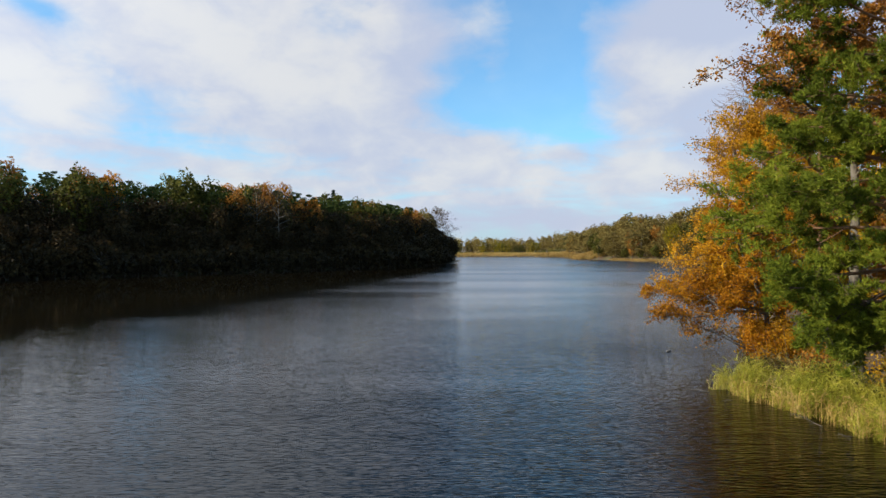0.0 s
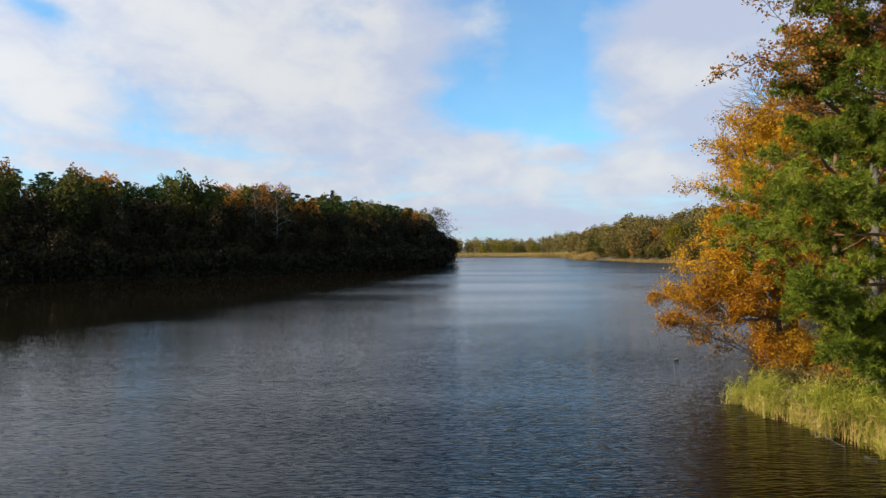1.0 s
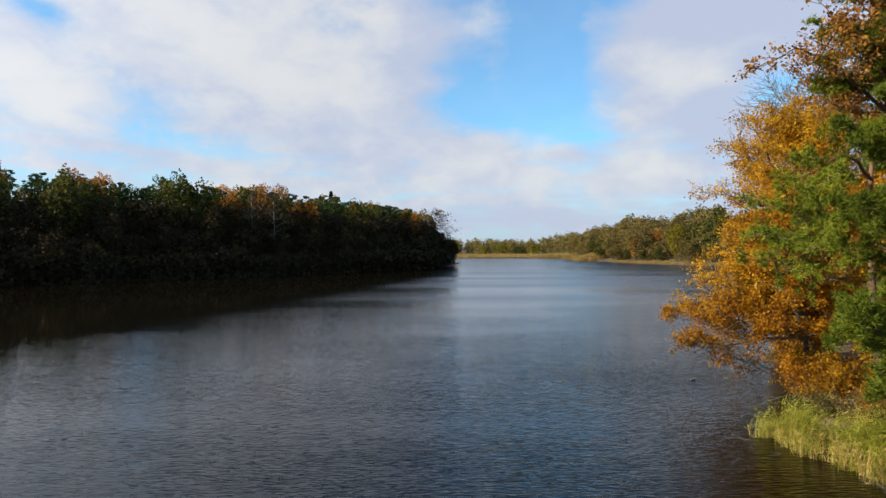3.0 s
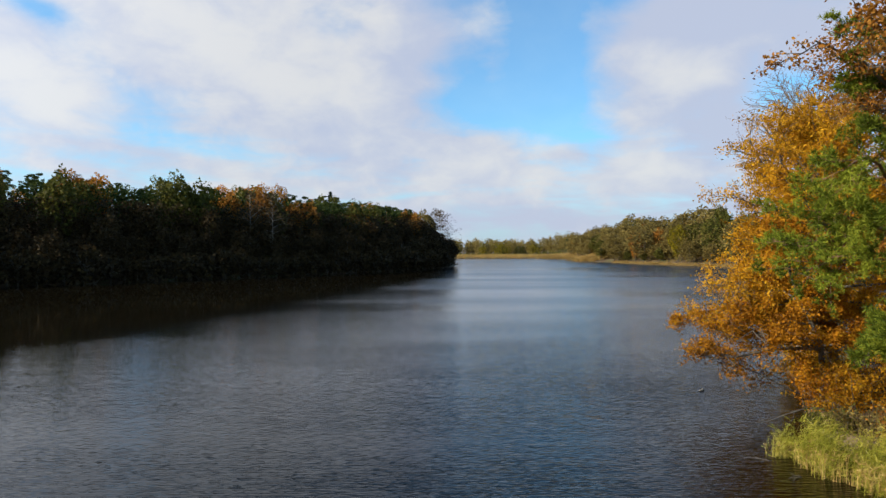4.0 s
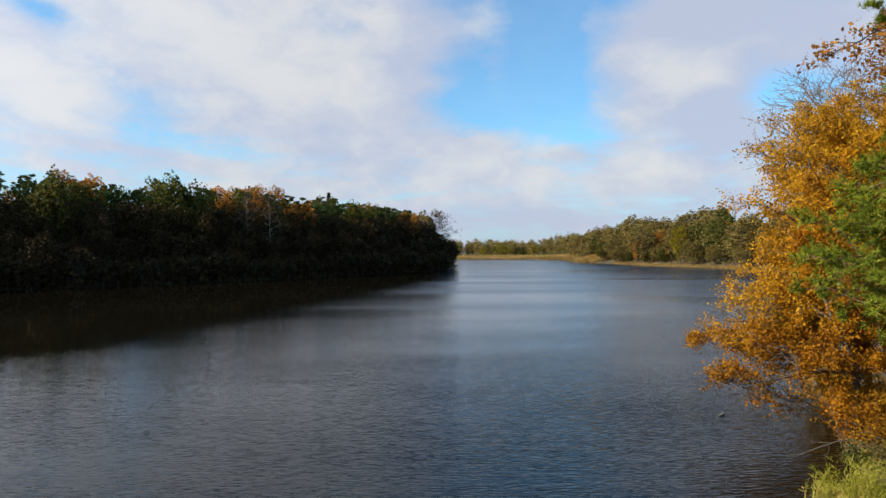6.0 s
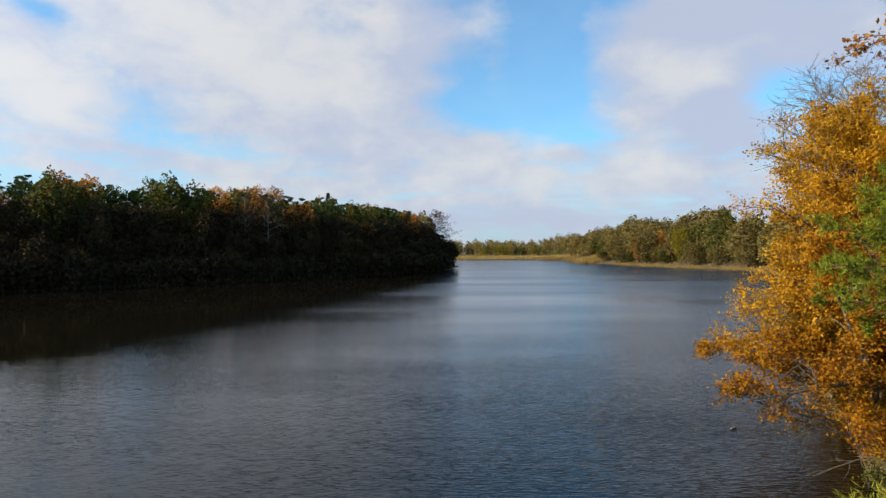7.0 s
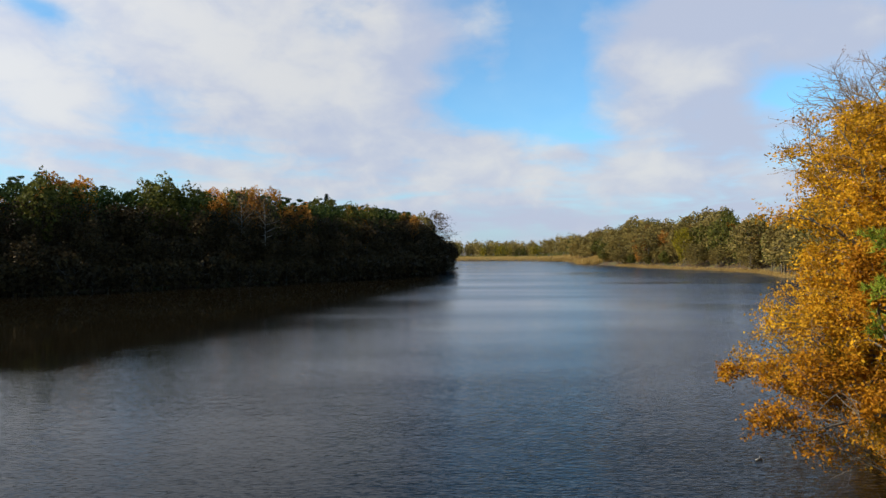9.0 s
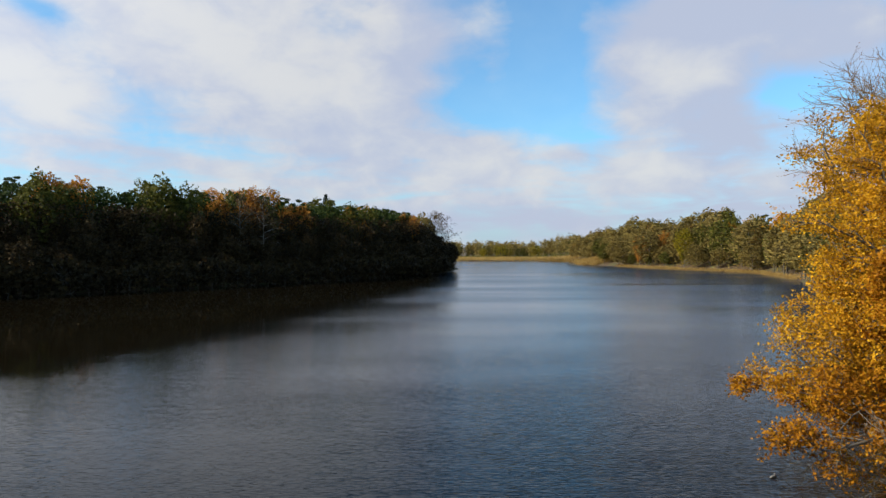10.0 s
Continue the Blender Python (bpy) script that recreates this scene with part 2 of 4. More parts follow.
def ground_material():
    m, n, p = material("woodland_floor")
    place = n.add("ShaderNodeTexCoord").outputs["Object"]
    litter = n.noise(place, 7.0, 6.0, 0.65)
    patch = n.noise(place, 0.25, 4.0)
    col = n.ramp(litter, [(0.3, (0.022, 0.014, 0.008)), (0.5, (0.075, 0.044, 0.020)), (0.72, (0.19, 0.11, 0.045))])
    col = n.mix(n.smooth(patch, 0.5, 0.68), col, n.mix(litter, (0.04, 0.05, 0.015), (0.14, 0.15, 0.04)))
    split = n.add("ShaderNodeSeparateXYZ")
    n.put(split.inputs[0], place)
    beach = n.math("MULTIPLY", n.smooth(split.outputs[0], 8.0, 12.0), n.smooth(split.outputs[1], 80.0, 70.0))
    sand = n.smooth(n.math("MULTIPLY_ADD", patch, -0.5, n.math("ABSOLUTE", n.math("SUBTRACT", split.outputs[2], 0.15))), 0.0, -0.2)
    col = n.mix(n.math("MULTIPLY", n.math("MULTIPLY", sand, beach), 0.55), col, n.mix(litter, (0.16, 0.10, 0.05), (0.42, 0.30, 0.17)))
    n.put(p.inputs["Base Color"], col)
    p.inputs["Roughness"].default_value = 0.95
    n.put(p.inputs["Normal"], n.bump(litter, 0.8, 0.06))
    return m


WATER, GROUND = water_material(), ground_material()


# ---- mesh helpers ----
def mesh_of(name, verts, faces, mat, smooth=False):
    """A mesh from numpy arrays of corners and of faces that all have the same number of corners."""
    verts, faces = np.asarray(verts, np.float32), np.asarray(faces, np.int32)
    k = faces.shape[1]
    me = bpy.data.meshes.new(name)
    me.vertices.add(len(verts))
    me.vertices.foreach_set("co", verts.ravel())
    me.loops.add(faces.size)
    me.loops.foreach_set("vertex_index", faces.ravel())
    me.polygons.add(len(faces))
    me.polygons.foreach_set("loop_start", np.arange(0, faces.size, k, dtype=np.int32))
    me.polygons.foreach_set("use_smooth", np.full(len(faces), smooth))
    me.update(calc_edges=True)
    me.materials.append(mat)
    return me


def part(name, me, parent, label=""):
    ob = new(name, me)
    ob.parent = parent
    return tagged(ob, label)


def thing(name, label, category, group="", kind=""):
    return tagged(new(name), label, category, group, kind)


def unit(v):
    return v / np.maximum(np.linalg.norm(v, axis=-1, keepdims=True), 1e-9)


def tubes(lines, sides):
    """Tapered round tubes along polylines: (points, radii)."""
    vs, fs, base = [], [], 0
    ang = np.arange(sides) * 2 * np.pi / sides
    ring = np.arange(sides)
    for pts, rad in lines:
        tang = unit(np.gradient(pts, axis=0))
        ref = np.where(np.abs(tang[:, 2:3]) > 0.8, np.array([[1.0, 0, 0]]), np.array([[0, 0, 1.0]]))
        a = unit(np.cross(tang, ref))
        b = np.cross(tang, a)
        v = pts[:, None] + rad[:, None, None] * (np.cos(ang)[None, :, None] * a[:, None] + np.sin(ang)[None, :, None] * b[:, None])
        vs.append(v.reshape(-1, 3))
        n = len(pts)
        i = (np.arange(n - 1)[:, None] * sides + ring[None]).ravel()
        j = (np.arange(n - 1)[:, None] * sides + np.roll(ring, -1)[None]).ravel()
        fs.append(np.stack([i, j, j + sides, i + sides], 1) + base)
        base += n * sides
    return np.concatenate(vs), np.concatenate(fs)


def grow(rng, p, d, length, steps, lift, wobble):
    """A crooked line from p along d, drawn up (or down) by lift."""
    pts, d = [np.array(p, float)], np.array(d, float)
    for _ in range(steps):
        d = d + rng.normal(0, wobble, 3) + np.array([0, 0, lift])
        d = d / np.linalg.norm(d)
        pts.append(pts[-1] + d * length / steps)
    return np.array(pts)


def on_line(pts, s):
    x = s * (len(pts) - 1)
    i = min(int(x), len(pts) - 2)
    return pts[i] + (pts[i + 1] - pts[i]) * (x - i), unit(pts[i + 1] - pts[i])


def heading(az, el):
    a, e = radians(az), radians(el)
    return np.array([math.sin(a) * math.cos(e), math.cos(a) * math.cos(e), math.sin(e)])


def blades(rng, centres, length, width, up=0.4):
    """Leaf blades: kite-shaped quads with random turns."""
    n = len(centres)
    nor = unit(rng.normal(0, 1, (n, 3)) + np.array([0, 0, up * 2]))
    a = unit(np.cross(nor, rng.normal(0, 1, (n, 3))))
    b = np.cross(nor, a)
    s = rng.uniform(0.65, 1.25, (n, 1))
    a, b = a * length * s * 0.5, b * width * s * 0.5
    v = np.stack([centres - a, centres + b - a * 0.1 + nor * width * 0.12, centres + a, centres - b - a * 0.1 + nor * width * 0.12], 1).reshape(-1, 3)
    return v, np.arange(4 * n).reshape(n, 4)


def sprays(rng, centres, length, width, up=0.4):
    """Small three-cornered leaf sprays for far crowns."""
    n = len(centres)
    nor = unit(rng.normal(0, 1, (n, 3)) + np.array([0, 0, up * 2]))
    a = unit(np.cross(nor, rng.normal(0, 1, (n, 3))))
    b = np.cross(nor, a)
    s = rng.uniform(0.65, 1.25, (n, 1))
    a, b = a * length * s * 0.5, b * width * s * 0.5
    v = np.stack([centres - a, centres + a * 0.6 + b, centres + a * 0.7 - b], 1).reshape(-1, 3)
    return v, np.arange(3 * n).reshape(n, 3)


def tufts(rng, centres, ways, length, width, count):
    """Bunches of needles that fan out from twig ends."""
    n = len(centres)
    c = np.repeat(centres, count, 0)
    w = np.repeat(ways, count, 0)
    d = unit(w * 0.55 + rng.normal(0, 0.62, (n * count, 3)) + np.array([0, 0, 0.18]))
    side = unit(np.cross(d, rng.normal(0, 1, d.shape))) * width * 0.5
    ln = length * rng.uniform(0.6, 1.15, (len(d), 1))
    v = np.stack([c - side, c + side, c + d * ln], 1).reshape(-1, 3)
    return v, np.arange(3 * len(d)).reshape(-1, 3)


def fork(rng, line, count, lo, hi, length, spread, steps, lift, wobble, radius, taper=0.35):
    """Side branches along a line."""
    out = []
    for k in range(count):
        s = lo + (hi - lo) * (k + rng.uniform(0.1, 0.9)) / count
        p, d = on_line(line, min(s, 0.999))
        side = unit(np.cross(d, rng.normal(0, 1, 3)))
        side[2] *= 0.55
        e = unit(d * rng.uniform(0.5, 0.95) + side * spread)
        ln = length * rng.uniform(0.6, 1.2) * (1.15 - 0.6 * s)
        pts = grow(rng, p, e, ln, steps, lift, wobble)
        out.append((pts, np.linspace(radius * (1.1 - 0.6 * s), radius * taper, len(pts))))
    return out


def crown_plan(rng, limbs, base, top, spread, skirt, low, high, power):
    """Limbs up a trunk: height, azimuth, elevation, length, lift."""
    plan = []
    for i in range(limbs):
        s = (i + rng.uniform(0, 0.8)) / limbs
        r = spread * math.sqrt(max(0.03, 1 - ((s - skirt) / (1.04 - skirt)) ** 2)) * rng.uniform(0.75, 1.12)
        el = low + (high - low) * s ** power + rng.uniform(-10, 10)
        plan.append((base + (top - base) * s * 0.95, i * 137.5 + rng.uniform(-25, 25), el, r / max(0.72, math.cos(radians(el))), -0.01 if s < 0.35 else 0.02))
    return plan


def toward(foot, *reaches):
    """Limbs of a tree that stands at foot, each from a height on its trunk to a place in the world."""
    out = []
    for h, (x, y, z) in reaches:
        d = np.array([x - foot[0], y - foot[1], z - float(land(*foot)) - h])
        ln = float(np.linalg.norm(d))
        out.append((h, math.degrees(math.atan2(d[0], d[1])), math.degrees(math.asin(d[2] / ln)), ln, 0.0))
    return tuple(out)


def stem(rng, height, radius, lean, count=10):
    zs = np.linspace(-0.4, height, count)
    k = (np.maximum(zs, 0) / height) ** 1.4
    pts = np.stack([lean[0] * k + np.cumsum(rng.normal(0, 0.09, count)), lean[1] * k + np.cumsum(rng.normal(0, 0.09, count)), zs], 1)
    return pts, radius * (1.0 - 0.88 * np.linspace(0, 1, count) ** 0.9) * np.where(np.arange(count) == 0, 1.4, 1.0)


def tree_parts(ob, trunk, limbs, near, bark):
    """Near trees carry each limb as a part of its own; far ones are one branching trunk."""
    if near:
        part("trunk", mesh_of("trunk", *tubes([trunk], 12), bark, True), ob)
        for lines in limbs:
            big = tubes(lines[:1], 7)
            small = tubes(lines[1:], 3) if len(lines) > 1 else (np.zeros((0, 3)), np.zeros((0, 4), int))
            part("limb", mesh_of("limb", np.concatenate([big[0], small[0]]), np.concatenate([big[1], small[1] + len(big[0])]), bark, True), ob)
    else:
        part("trunk", mesh_of("trunk", *tubes([trunk] + [lines[0] for lines in limbs], 3), bark, True), ob)


def broad_tree(name, seed, label, leaf_mat, bark, leaf, near, group, height, base, spread, limbs, n2, n3, leaves, trunk_r,
               extra=(), lean=(0, 0), skirt=0.4, fill=1.0, twig_mul=1.0, steps=5, low=4, high=66, cluster=1.3, twig_r=0.004):
    """A broad-leaved tree: trunk, limbs with their twigs, and a crown of single leaves."""
    rng = np.random.default_rng(seed)
    top = height * 0.93
    trunk = stem(rng, top, trunk_r, lean)
    made, twigs = [], []
    plan = crown_plan(rng, limbs, base, top, spread, skirt, low, high, 1.3)
    for k, (h, az, el, ln, lift) in enumerate(plan + list(extra)):
        p, _ = on_line(trunk[0], min(0.995, (h + 0.4) / (top + 0.4)))
        pts = grow(rng, p, heading(az, el), ln, steps + 2, lift, 0.10 if k < len(plan) else 0.05)
        r0 = min(trunk_r * 0.5, 0.014 * ln + 0.02) * (1.0 if h < 0.7 * height else 0.7)
        lines = [(pts, np.linspace(r0, r0 * 0.18, len(pts)))]
        second = fork(rng, pts, n2, 0.2, 1.0, ln * 0.36, 0.85, steps, 0.02, 0.13, r0 * 0.4)
        fine = []
        for line, _ in second + [(pts, None)]:
            fine += fork(rng, line, n3, 0.25, 1.0, max(0.5, ln * 0.17) * twig_mul, 0.9, 3, 0.03, 0.16, r0 * 0.13 + twig_r)
        made.append(lines + second + (fine if near else []))
        twigs += fine
    per = max(1, int(leaves / max(1, len(twigs) * fill)))
    ends = []
    for pts, _ in twigs:
        if rng.random() > fill:
            continue
        s = (1.06 - 0.8 * rng.uniform(0, 1, per) ** 1.4) * (len(pts) - 1)
        i = np.minimum(s.astype(int), len(pts) - 2)
        ends.append(pts[i] + (pts[i + 1] - pts[i]) * (s - i)[:, None])
    ends = np.concatenate(ends)
    ends = ends + rng.normal(0, 1, ends.shape) * leaf * np.array([1, 1, 0.75]) * cluster
    ob = thing(name, label, "tree", group)
    tree_parts(ob, trunk, made, near, bark)
    part("crown", mesh_of("crown", *blades(rng, ends, leaf, leaf * 0.62), leaf_mat), ob)
    return ob


def pine_tree(name, seed, label, height, base, spread, limbs, tuft, width, count, trunk_r, needles, near=True, group="", extra=(), lean=(0, 0), n2=7, n3=6, droop=-8):
    """A Scots pine: crooked limbs that carry flat plates of needles."""
    rng = np.random.default_rng(seed)
    top = height * 0.97
    trunk = stem(rng, top, trunk_r, lean)
    made, tips, ways = [], [], []
    plan = crown_plan(rng, limbs, base, top, spread, 0.38, droop, 50, 1.6)
    for h, az, el, ln, lift in plan + list(extra):
        p, _ = on_line(trunk[0], min(0.995, (h + 0.4) / (top + 0.4)))
        pts = grow(rng, p, heading(az, el), ln, 6, lift, 0.10)
        r0 = min(trunk_r * 0.4, 0.013 * ln + 0.02)
        second = fork(rng, pts, n2, 0.28, 1.0, ln * 0.33, 0.95, 4, 0.04, 0.13, r0 * 0.35)
        fine = []
        for line, rad in second + [(pts[2:], None)]:
            for tw, tr in fork(rng, line, n3, 0.25, 1.0, max(0.32, ln * 0.085), 0.9, 2, 0.14, 0.16, r0 * 0.12 + 0.003):
                fine.append((tw, tr))
                for s in (0.55, 1.0) if near else (0.8,):
                    q, w = on_line(tw, s * 0.999)
                    tips.append(q)
                    ways.append(w)
        made.append([(pts, np.linspace(r0, r0 * 0.2, len(pts)))] + second + (fine if near else []))
    tips, ways = np.array(tips), np.array(ways)
    if near:
        tips = np.concatenate([tips, tips + rng.normal(0, 0.11, tips.shape)])
        ways = np.concatenate([ways, ways])
    ob = thing(name, label, "tree", group)
    tree_parts(ob, trunk, made, near, PINE_BARK)
    part("crown", mesh_of("crown", *tufts(rng, tips, ways, tuft, width, count), needles), ob)
    return ob


def hull(rng, count, centre, size, lobes, depth, leaf, width, flat=0.0, sharp=14.0):
    """A closed crown: leaf sprays over a lobed egg, thick towards its rim. size: half widths and half height; depth: how far lobes stand out."""
    tops = unit(rng.normal(0, 1, (lobes, 3)) + np.array([0, 0, 0.25]))
    gain = rng.uniform(0.55, 1.15, lobes)
    d = unit(rng.normal(0, 1, (count, 3)) + np.array([0, 0, 0.12]))
    near = np.exp(-(1.0 - d @ tops.T) * sharp) * gain
    r = 1.0 - depth + depth * 1.25 * near.max(1)
    r = r * (1.0 - 0.34 * rng.uniform(0, 1, count) ** 1.6)
    # broad below, rounded or flat-topped above
    wide = 1.0 - flat * np.clip(-d[:, 2], 0, 1)
    p = d * r[:, None] * np.array(size) * np.stack([wide, wide, np.ones(count)], 1)
    return sprays(rng, p + np.array(centre), leaf, width, 0.15)


def wood_tree(name, seed, label, leaf_mat, bark, group, height, base, spread, lobes, count, leaf, trunk_r, depth=0.34):
    """A broad-leaved tree of the far wood."""
    rng = np.random.default_rng(seed)
    trunk = stem(rng, height * 0.8, trunk_r, (rng.normal(0, 0.4), rng.normal(0, 0.4)), 6)
    half = (height - base) / 2
    limbs = []
    for i in range(9):
        z = base + (height - base) * rng.uniform(0.1, 0.6)
        p, _ = on_line(trunk[0], min(0.98, z / (height * 0.82)))
        c = p + heading(i * 137.5, rng.uniform(25, 60)) * spread * rng.uniform(0.5, 0.8)
        limbs.append([(np.array([p, (p + c) / 2 + np.array([0, 0, -0.3]), c]), np.array([0.09, 0.06, 0.03]))])
    ob = thing(name, label, "tree", group)
    tree_parts(ob, trunk, limbs, False, bark)
    part("crown", mesh_of("crown", *hull(rng, count, (0, 0, base + half), (spread, spread, half), lobes, depth, leaf, leaf * 0.8, -0.06), leaf_mat), ob)
    return ob


def wood_pine(name, seed, label, group, height, base, spread, tiers, count):
    """A tall pine of the far wood: long bare trunk and rounded dark cushions of needles."""
    rng = np.random.default_rng(seed)
    trunk = stem(rng, height * 0.95, 0.26, (rng.normal(0, 0.7), rng.normal(0, 0.7)), 7)
    limbs, vs, fs, at = [], [], [], 0
    for i in range(tiers):
        s = (i + rng.uniform(0, 0.8)) / tiers
        r = spread * (0.25 + 0.75 * math.sqrt(max(0.0, 1 - ((s - 0.3) / 0.72) ** 2))) * rng.uniform(0.35, 0.85)
        z = base + (height - base - 1.2) * s
        p, _ = on_line(trunk[0], min(0.99, z / height))
        c = p + np.array([*(heading(i * 137.5 + rng.uniform(-30, 30), 0)[:2] * r), rng.uniform(0.2, 1.0)])
        w = spread * rng.uniform(0.34, 0.52) * (1.1 - 0.40 * s)
        v, f = hull(rng, int(count / tiers), c, (w, w, w * 0.62), 7, 0.35, 0.56, 0.46, 0.3, 9.0)
        vs.append(v)
        fs.append(f + at)
        at += len(v)
        limbs.append([(np.array([p, (p + c) / 2, c]), np.array([0.08, 0.06, 0.03]))])
    ob = thing(name, label, "tree", group)
    tree_parts(ob, trunk, limbs, False, PINE_BARK)
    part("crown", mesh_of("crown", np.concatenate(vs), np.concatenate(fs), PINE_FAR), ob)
    return ob


def spruce_tree(name, seed, label, height, spread, group):
    rng = np.random.default_rng(seed)
    made, tips, ways = [], [], []
    for i in range(110):
        s = (i + rng.random()) / 110
        ln = spread * (1 - s) ** 0.8 * rng.uniform(0.75, 1.1) + 0.2
        pts = grow(rng, (0, 0, height * (0.10 + 0.9 * s)), heading(i * 137.5, -12 + 30 * s), ln, 4, 0.02, 0.05)
        made.append([(pts, np.linspace(0.05, 0.01, len(pts)))])
        for k in range(9):
            q, w = on_line(pts, rng.uniform(0.15, 0.999))
            tips.append(q + rng.normal(0, 0.15, 3))
            ways.append(w + np.array([0, 0, -0.3]))
    zs = np.linspace(-0.4, height, 6)
    ob = thing(name, label, "tree", group)
    tree_parts(ob, (np.stack([zs * 0, zs * 0, zs], 1), np.linspace(0.28, 0.02, 6)), made, False, BARK)
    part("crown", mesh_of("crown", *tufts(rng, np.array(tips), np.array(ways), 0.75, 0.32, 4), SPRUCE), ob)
    return ob


def bush(name, seed, label, leaf_mat, height, spread, leaves, leaf, stems=14, near=True, group=""):
    """A shrub: many stems from the ground with leaves along them."""
    rng = np.random.default_rng(seed)
    ob = thing(name, label, "bush", group)
    ends = []
    for i in range(stems):
        pts = grow(rng, (rng.normal(0, spread * 0.25), rng.normal(0, spread * 0.25), -0.2), heading(i * 137.5, rng.uniform(25, 80)), rng.uniform(0.6, 1.1) * max(height, spread), 5, 0.03, 0.13)
        lines = [(pts, np.linspace(0.03, 0.008, len(pts)))]
        for tw, tr in fork(rng, pts, 6, 0.15, 1.0, height * 0.4, 0.95, 3, 0.03, 0.15, 0.01):
            lines.append((tw, tr))
            s = rng.uniform(0.1, 1.0, max(1, int(leaves / stems / 6))) * (len(tw) - 1)
            j = np.minimum(s.astype(int), len(tw) - 2)
            ends.append(tw[j] + (tw[j + 1] - tw[j]) * (s - j)[:, None])
        part("stem", mesh_of("stem", *tubes(lines, 3), BARK, True), ob)
    ends = np.concatenate(ends)
    ends = ends + rng.normal(0, 1, ends.shape) * leaf * 1.5
    ends[:, 2] = np.maximum(ends[:, 2], 0.05)
    part("foliage", mesh_of("foliage", *blades(rng, ends, leaf, leaf * 0.62), leaf_mat), ob)
    return ob


def stalks(rng, foot, height, width, lean, leaves=4, spread=0.35):
    """Reed stalks with long narrow blades: stalks bend with the wind."""
    n = len(foot)
    h = height * rng.uniform(0.7, 1.15, (n, 1))
    tip = np.concatenate([lean[0] + rng.normal(0, spread, (n, 1)), lean[1] + rng.normal(0, spread, (n, 1)), np.ones((n, 1))], 1)
    side = unit(np.concatenate([rng.normal(0, 1, (n, 2)), np.zeros((n, 1))], 1)) * width * 0.5
    mid = foot + h * 0.55 * np.array([0, 0, 1.0]) + tip * h * 0.06
    end = foot + tip * h * np.array([0.5, 0.5, 1.0])
    vs = [np.stack([foot - side, foot + side, mid + side, mid - side], 1), np.stack([mid - side, mid + side, end + side * 0.3, end - side * 0.3], 1)]
    for k in range(leaves):
        s = rng.uniform(0.3, 0.95, (n, 1))
        p = foot + (end - foot) * s
        out = unit(np.concatenate([lean[0] * 1.5 + rng.normal(0, 0.8, (n, 1)), lean[1] * 1.5 + rng.normal(0, 0.8, (n, 1)), rng.uniform(0.1, 1.0, (n, 1))], 1))
        wd = unit(np.cross(out, rng.normal(0, 1, out.shape))) * width * 1.1
        ln = h * rng.uniform(0.18, 0.32, (n, 1))
        vs.append(np.stack([p, p + out * ln * 0.45 + wd, p + out * ln - np.array([0, 0, 0.25]) * ln, p + out * ln * 0.45 - wd], 1))
    v = np.concatenate(vs, 1).reshape(-1, 3)
    return v, np.arange(len(v)).reshape(-1, 4)


# ---- the lake and the land ----
SHORE = [(19.5, -60), (19, 5), (18, 15), (17, 25), (16, 31), (17.5, 36), (20.5, 42), (24, 50), (31, 62), (54, 102), (82, 152), (114, 218),
         (125, 262), (123, 284), (110, 309), (103, 330), (97, 365), (92, 398), (86, 400), (86, 408), (97, 440), (94, 470), (60, 500),
         (0, 508), (-60, 512), (-70, 440), (-30, 380), (-2, 350), (9, 331), (6, 312), (5, 288), (-6, 262), (-17, 240), (-33, 214), (-52, 189),
         (-70, 167), (-89, 148), (-112, 122), (-135, 95), (-165, 40), (-170, -60)]


def shore_distance(x, y):
    """Distance to the shore line: positive on land, negative on the lake."""
    x, y = np.asarray(x, float), np.asarray(y, float)
    best, inside = np.full(x.shape, 1e9), np.zeros(x.shape, bool)
    for (ax, ay), (bx, by) in zip(SHORE, SHORE[1:] + SHORE[:1]):
        dx, dy = bx - ax, by - ay
        t = np.clip(((x - ax) * dx + (y - ay) * dy) / (dx * dx + dy * dy), 0, 1)
        best = np.minimum(best, np.hypot(x - ax - t * dx, y - ay - t * dy))
        if dy:
            inside ^= ((ay > y) != (by > y)) & (x < ax + (y - ay) * dx / dy)
    return np.where(inside, -best, best)


def land(x, y):
    """The height of the ground."""
    x, y = np.asarray(x, float), np.asarray(y, float)
    d = shore_distance(x, y)
    east = np.clip((x - 85) / 40, 0, 1)
    rise = np.where(y > 430, 0.004 + 0.07 * east * np.clip((660 - y) / 60, 0, 1), np.where(x > 20, 0.10 + 0.14 * np.clip((y - 150) / 80, 0, 1), 0.16))
    up = 0.9 * (1 - np.exp(-np.maximum(d, 0) / 2.2)) + np.maximum(d - 2, 0) * rise
    up = up + np.where((x < 20) & (y < 430), 0.34 * np.clip(d - 13, 0, 38), 0.0)
    up = np.minimum(up, np.where(x > 20, 17.0, 21.0))
    wave = 0.18 * np.sin(x * 0.31 + 1.3 * np.sin(y * 0.17)) * np.sin(y * 0.27)
    return np.where(d > 0, up + wave * np.clip(d / 4, 0, 1), np.maximum(-2.5, d * 0.35)) - 0.05


